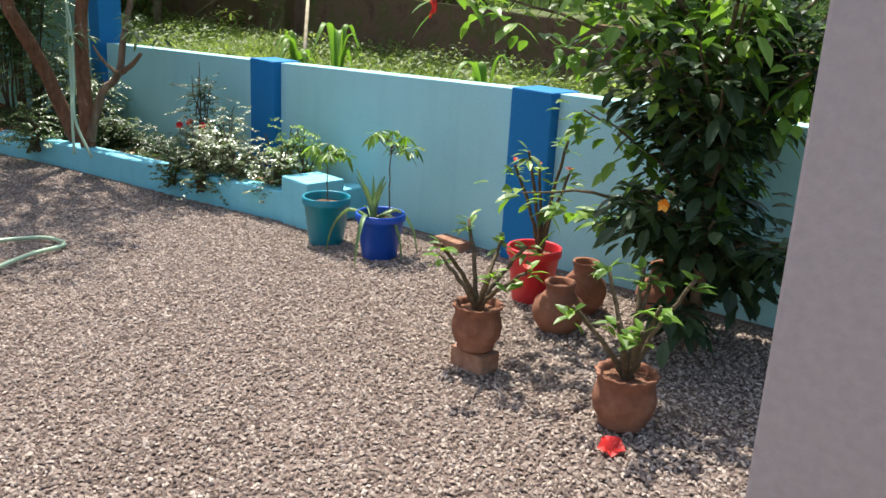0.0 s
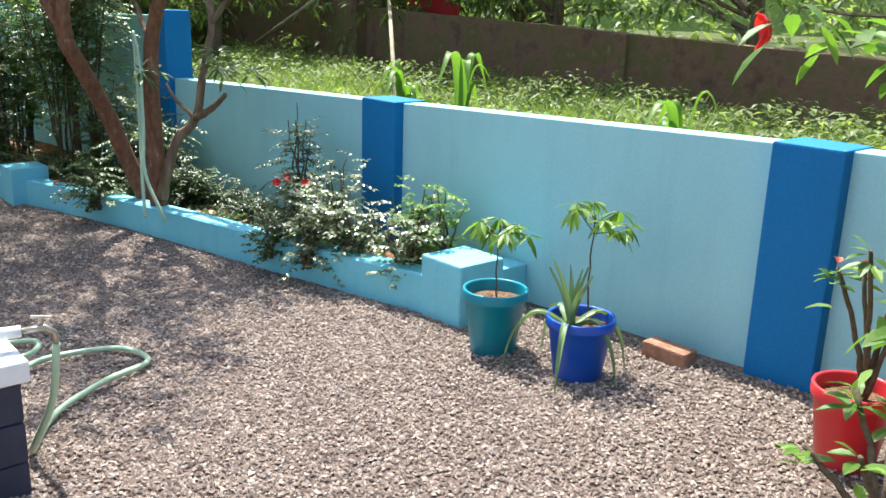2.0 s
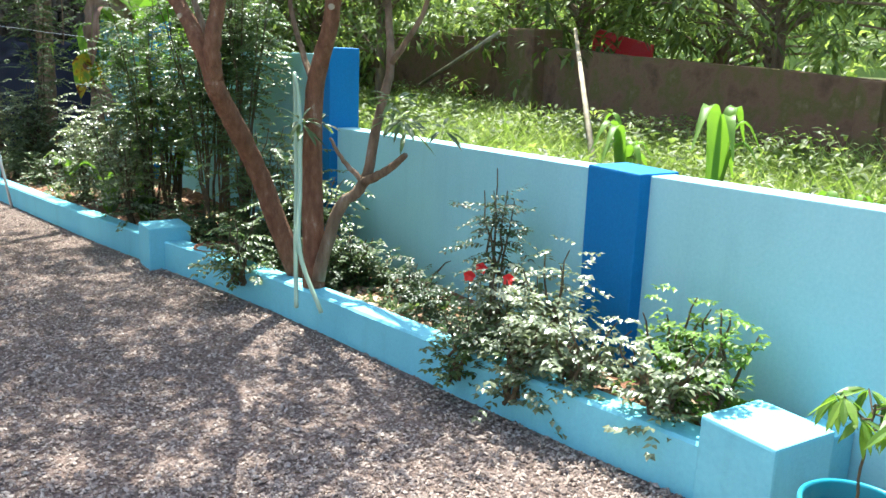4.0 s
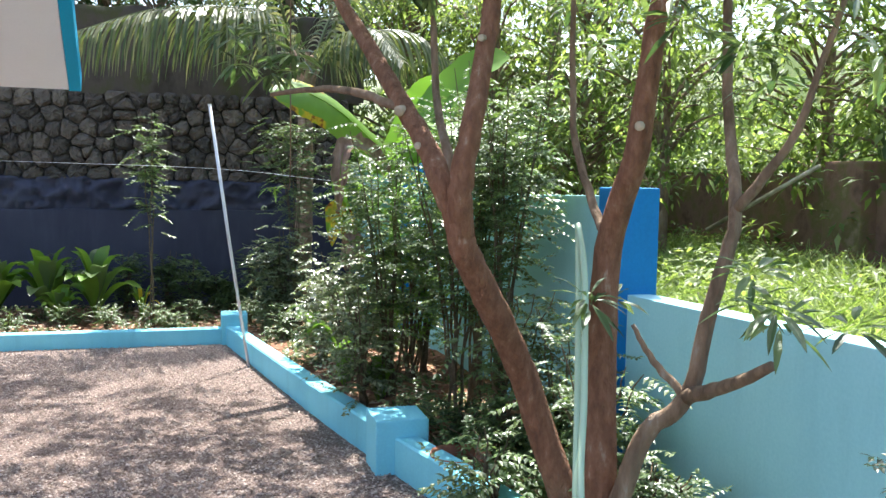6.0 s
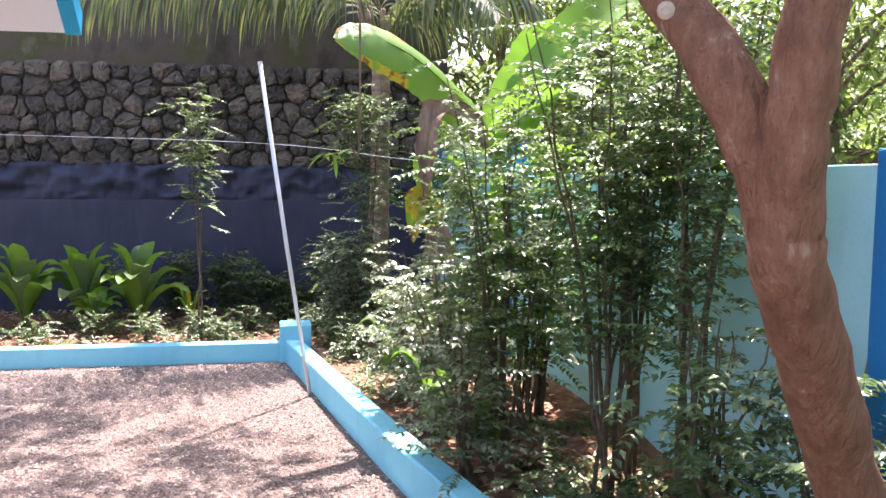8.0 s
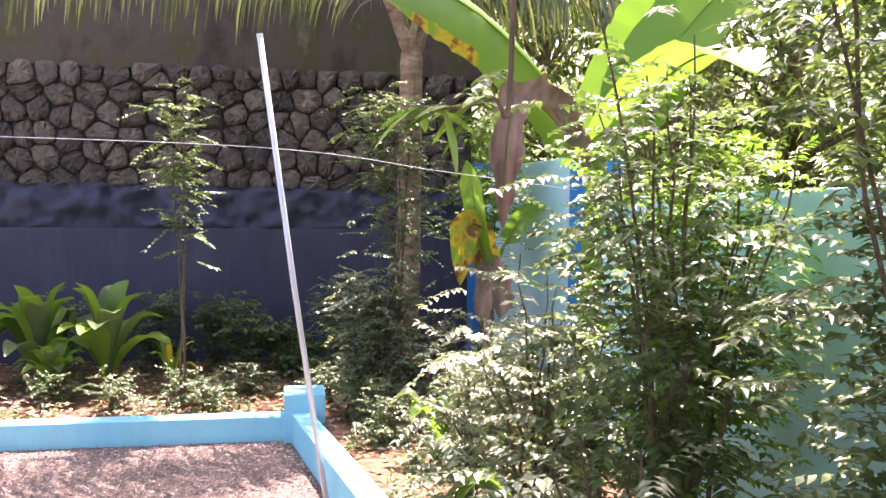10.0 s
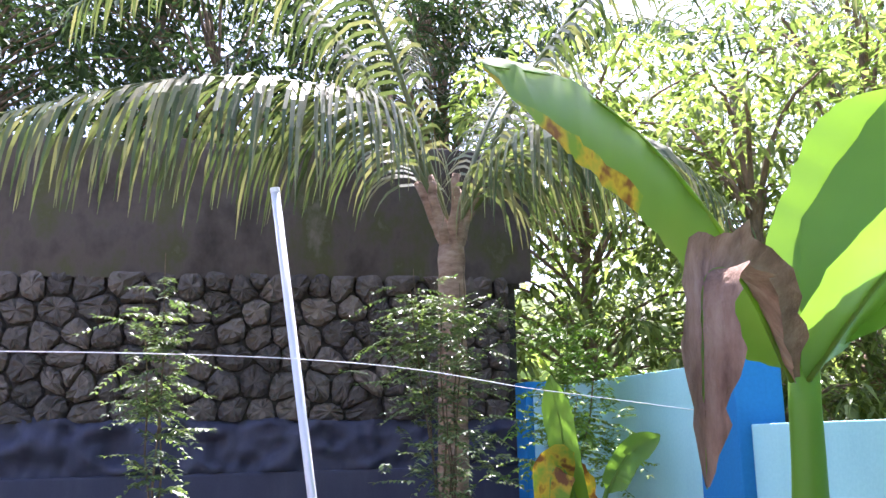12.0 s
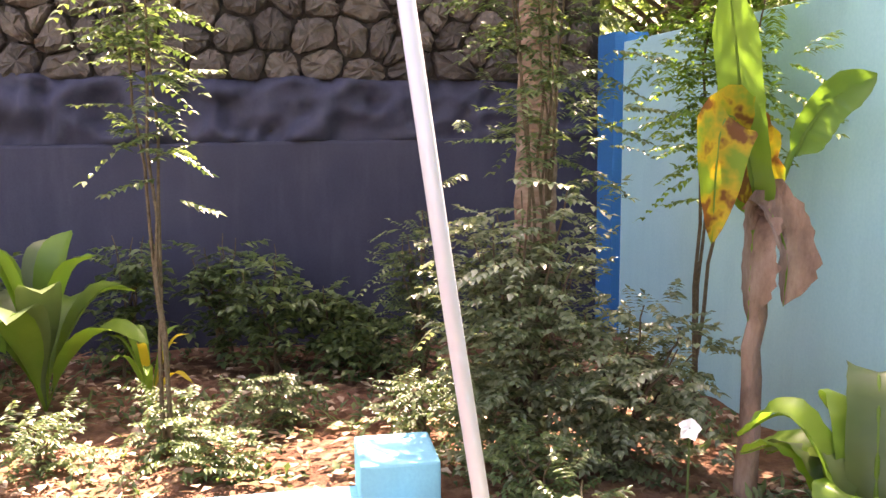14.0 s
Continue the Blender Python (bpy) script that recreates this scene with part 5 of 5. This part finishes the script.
def vacant_lot():
    g, h = Leaves(), Leaves()
    n = 52000
    x = rng.uniform(-19, 3, n)
    y = 4.55 + 3.9 * rng.random(n)
    tall = np.array([0.38 + 0.4 * max(-0.4, noise.noise((a * 0.6, b * 0.6, 2))) for a, b in zip(x, y)])
    P = np.stack([x, y, np.full(n, 0.27)], 1)
    g.add(P, rand_dirs(n, 0.55, 0.97), tall * rng.uniform(0.6, 1.6, n) + 0.12, rng.uniform(0.010, 0.022, n), rand_dirs(n, -0.2, 0.2))
    tagged(g.make("grass", L_grass, droop=0.35), "tall unkempt sunlit grass in the vacant lot", "grass", kind="stuff")
    m = 40000
    x = rng.uniform(-19, 3, m)
    y = 4.38 + 4.0 * rng.random(m)
    keep = np.array([noise.noise((a * 0.8, b * 0.8, 8)) > -0.05 for a, b in zip(x, y)])
    x, y = x[keep], y[keep]
    m = len(x)
    top = np.array([0.35 + 0.4 * abs(noise.noise((a * 0.9, b * 0.9, 12))) for a, b in zip(x, y)])
    P = np.stack([x, y, 0.28 + top * rng.random(m) ** 0.6], 1)
    h.add(P, rand_dirs(m, -0.3, 0.7), rng.uniform(0.05, 0.13, m), rng.uniform(0.02, 0.05, m))
    tagged(h.make("weeds", L_far, droop=0.3), "leafy weeds growing through the lot", "weeds", kind="stuff")
    for (x, y, s) in ((-6.3, 4.7, 0.55), (-4.4, 4.6, 0.5), (-7.2, 4.9, 0.5), (-2.9, 4.6, 0.5), (-5.4, 4.5, 0.4)):
        t = thing("broadleaf_weed", (x, y, 0.05), "arching broad-bladed weed behind the wall", "plant", "weeds behind the wall")
        for i in range(8):
            a = rng.uniform(0, 6.28)
            r, hh = rng.uniform(0.2, 0.4) * s, rng.uniform(1.4, 2.0) * s
            line = smooth_line([(x, y, 0.05), (x + math.cos(a) * r * 0.4, y + math.sin(a) * r * 0.4, 0.05 + hh * 0.8), (x + math.cos(a) * r, y + math.sin(a) * r, 0.05 + hh), (x + math.cos(a) * r * 2, y + math.sin(a) * r * 2, hh * 0.85)], 4)
            mq = len(line)
            mesh_ob("leaf", *blade_vf(line, [0.07 * s * 2 * math.sin(math.pi * min(0.97, 0.12 + 0.88 * k2 / (mq - 1))) for k2 in range(mq)], 0.4), L_fresh, t, smooth=True)
    t = thing("plastic_sheet", (-11.9, 9.2, 0.3), "orange-red plastic sheet propped behind the far wall", "sheet")
    mesh_ob("sheet", [(-12.4, 9.1, 0.3), (-11.3, 9.1, 0.3), (-11.3, 9.15, 1.46), (-12.4, 9.15, 1.66), (-12.4, 9.14, 0.3), (-11.3, 9.14, 0.3), (-11.3, 9.19, 1.46), (-12.4, 9.19, 1.66)], [(0, 1, 2, 3), (7, 6, 5, 4), (3, 2, 6, 7), (0, 3, 7, 4), (1, 5, 6, 2)], M_red, t)
    for p in ([(-15.0, 8.0, 0.75), (-12.4, 7.6, 1.55)], [(-8.7, 6.0, 0.45), (-11.3, 7.9, 1.6)]):
        t = thing("bamboo_pole", p[0], "dry bamboo pole leaning in the grass", "pole", "leaning bamboo poles")
        mesh_ob("cane", *tube_vf(p, [0.03, 0.022], 8), M_bamboo, t, smooth=True)


vacant_lot()


def lot_tree(x, y, h, r, n, mat, label, L=0.16, W=0.05, z0=0.0, low=0.4, dens=16):
    t = thing("tree", (x, y, z0), label, "tree", "trees beyond the walls")
    mesh_ob("trunk", *limb([(x, y, z0 - 0.2), (x + 0.1, y, z0 + h * 0.3), (x - 0.1, y + 0.1, z0 + h * 0.75)], 0.05 * h / 4 + 0.04, 0.04, 9, 0.01), M_bark2, t, smooth=True)
    lv = Leaves()
    for i in range(n):
        a = rng.uniform(0, 6.28)
        u = low + (1 - low) * rng.random()
        rr = r * math.sqrt(rng.random()) * (1.1 - 0.6 * abs(u - 0.6))
        e = np.array((x + math.cos(a) * rr, y + math.sin(a) * rr, z0 + h * u))
        if i % 7 == 0:
            mesh_ob("limb", *limb([(x, y, z0 + h * min(0.7, u * 0.75)), tuple((e + (x, y, z0 + h * u * 0.9)) / 2), tuple(e)], 0.03, 0.01, 5, 0.01, 3), M_bark2, t)
        d = rand_dirs(dens, -0.8, 0.6)
        lv.add(e + d * rng.uniform(0.02, 0.3, (dens, 1)), d, L * rng.uniform(0.6, 1.2, dens), W * rng.uniform(0.8, 1.2, dens))
    lv.make("crown", mat, t, droop=0.35)


def surroundings():
    lot_tree(-9.8, 9.5, 4.6, 1.9, 330, L_far, "spreading leafy tree in the vacant lot", low=0.34)
    lot_tree(-7.0, 9.6, 4.8, 2.0, 300, L_far, "leafy tree behind the far wall", low=0.3)
    lot_tree(-11.5, 10.6, 6.5, 2.6, 420, L_far, "tall bright-leaved tree behind the far wall", 0.2, 0.06, low=0.22)
    lot_tree(-16.0, 10.5, 7.0, 2.8, 420, L_far, "tall bright-leaved tree behind the far wall", 0.2, 0.06, low=0.18)
    lot_tree(-20.5, 9.0, 7.5, 2.8, 420, L_mid, "tall leafy tree behind the corner", 0.2, 0.06, low=0.15)
    lot_tree(-14.5, 7.0, 4.2, 1.2, 170, L_far, "young leafy tree in the vacant lot", low=0.3)
    lot_tree(-17.5, 5.8, 4.2, 1.3, 240, L_far, "slim leafy tree past the blue wall", low=0.3)
    lot_tree(-21.5, -2.2, 7.5, 2.2, 420, L_dark, "dark dense tree behind the retaining wall", 0.2, 0.06, low=0.45)
    lot_tree(-23.5, 0.8, 9.0, 2.4, 260, L_dark, "dark dense tree behind the retaining wall", 0.2, 0.07, low=0.4)
    lot_tree(-25.6, 4.6, 11.0, 3.0, 620, L_dark, "tall dark tree behind the wall corner", 0.24, 0.08, low=0.36, dens=20)
    lot_tree(-25.2, -0.4, 10.5, 2.8, 560, L_dark, "tall dark tree behind the retaining wall", 0.24, 0.08, low=0.36, dens=20)
    lot_tree(-3.5, 10.2, 3.6, 1.8, 220, L_mid, "rounded bush behind the far wall", low=0.25)
    lot_tree(0.5, 9.4, 4.0, 1.8, 220, L_mid, "dark leafy tree behind the far wall", low=0.25)
    lot_tree(-20.2, 5.2, 5.5, 1.8, 420, L_far, "bright leafy tree past the wall corner", 0.2, 0.07, low=0.08)
    lot_tree(-18.2, 7.6, 5.5, 2.0, 420, L_far, "bright leafy tree past the blue wall", 0.2, 0.07, low=0.08)
    lot_tree(-13.2, 9.6, 5.5, 2.0, 360, L_far, "leafy tree behind the far wall", 0.2, 0.07, low=0.12)
    n = 180
    vs, fs = [], []
    for i in range(n):
        a = 2 * math.pi * i / n
        h = 9 + 3 * noise.noise((math.cos(a) * 4, math.sin(a) * 4, 0)) + 1.2 * noise.noise((math.cos(a) * 22, math.sin(a) * 22, 3))
        for d, z in ((52, -1), (54, h * 0.6), (58, h)):
            vs.append((-9 + math.cos(a) * d, 2 + math.sin(a) * d, z))
    fs = [(i * 3 + b, (i + 1) % n * 3 + b, (i + 1) % n * 3 + b + 1, i * 3 + b + 1) for i in range(n) for b in range(2)]
    tagged(mesh_ob("backdrop", vs, fs, L_far), "wooded rise closing the distance", "woods", kind="structure")
    # woods all round, far off
    lv = Leaves()
    for i in range(2600):
        a = rng.uniform(0, 6.28)
        d = rng.uniform(22, 40)
        hh = 9 * rng.random() ** 0.8 * (0.7 + 0.3 * math.sin(a * 7))
        c = np.array((-9 + math.cos(a) * d, 2 + math.sin(a) * d, hh))
        dd = rand_dirs(14, -0.7, 0.7)
        lv.add(c + dd * rng.uniform(0.1, 1.1, (14, 1)), dd, rng.uniform(0.4, 0.8, 14), rng.uniform(0.2, 0.35, 14))
    tagged(lv.make("far_woods", L_far), "green woods standing all round in the distance", "woods", kind="stuff")


surroundings()

# ---- wall stones last ----
build_stones(NAVY)
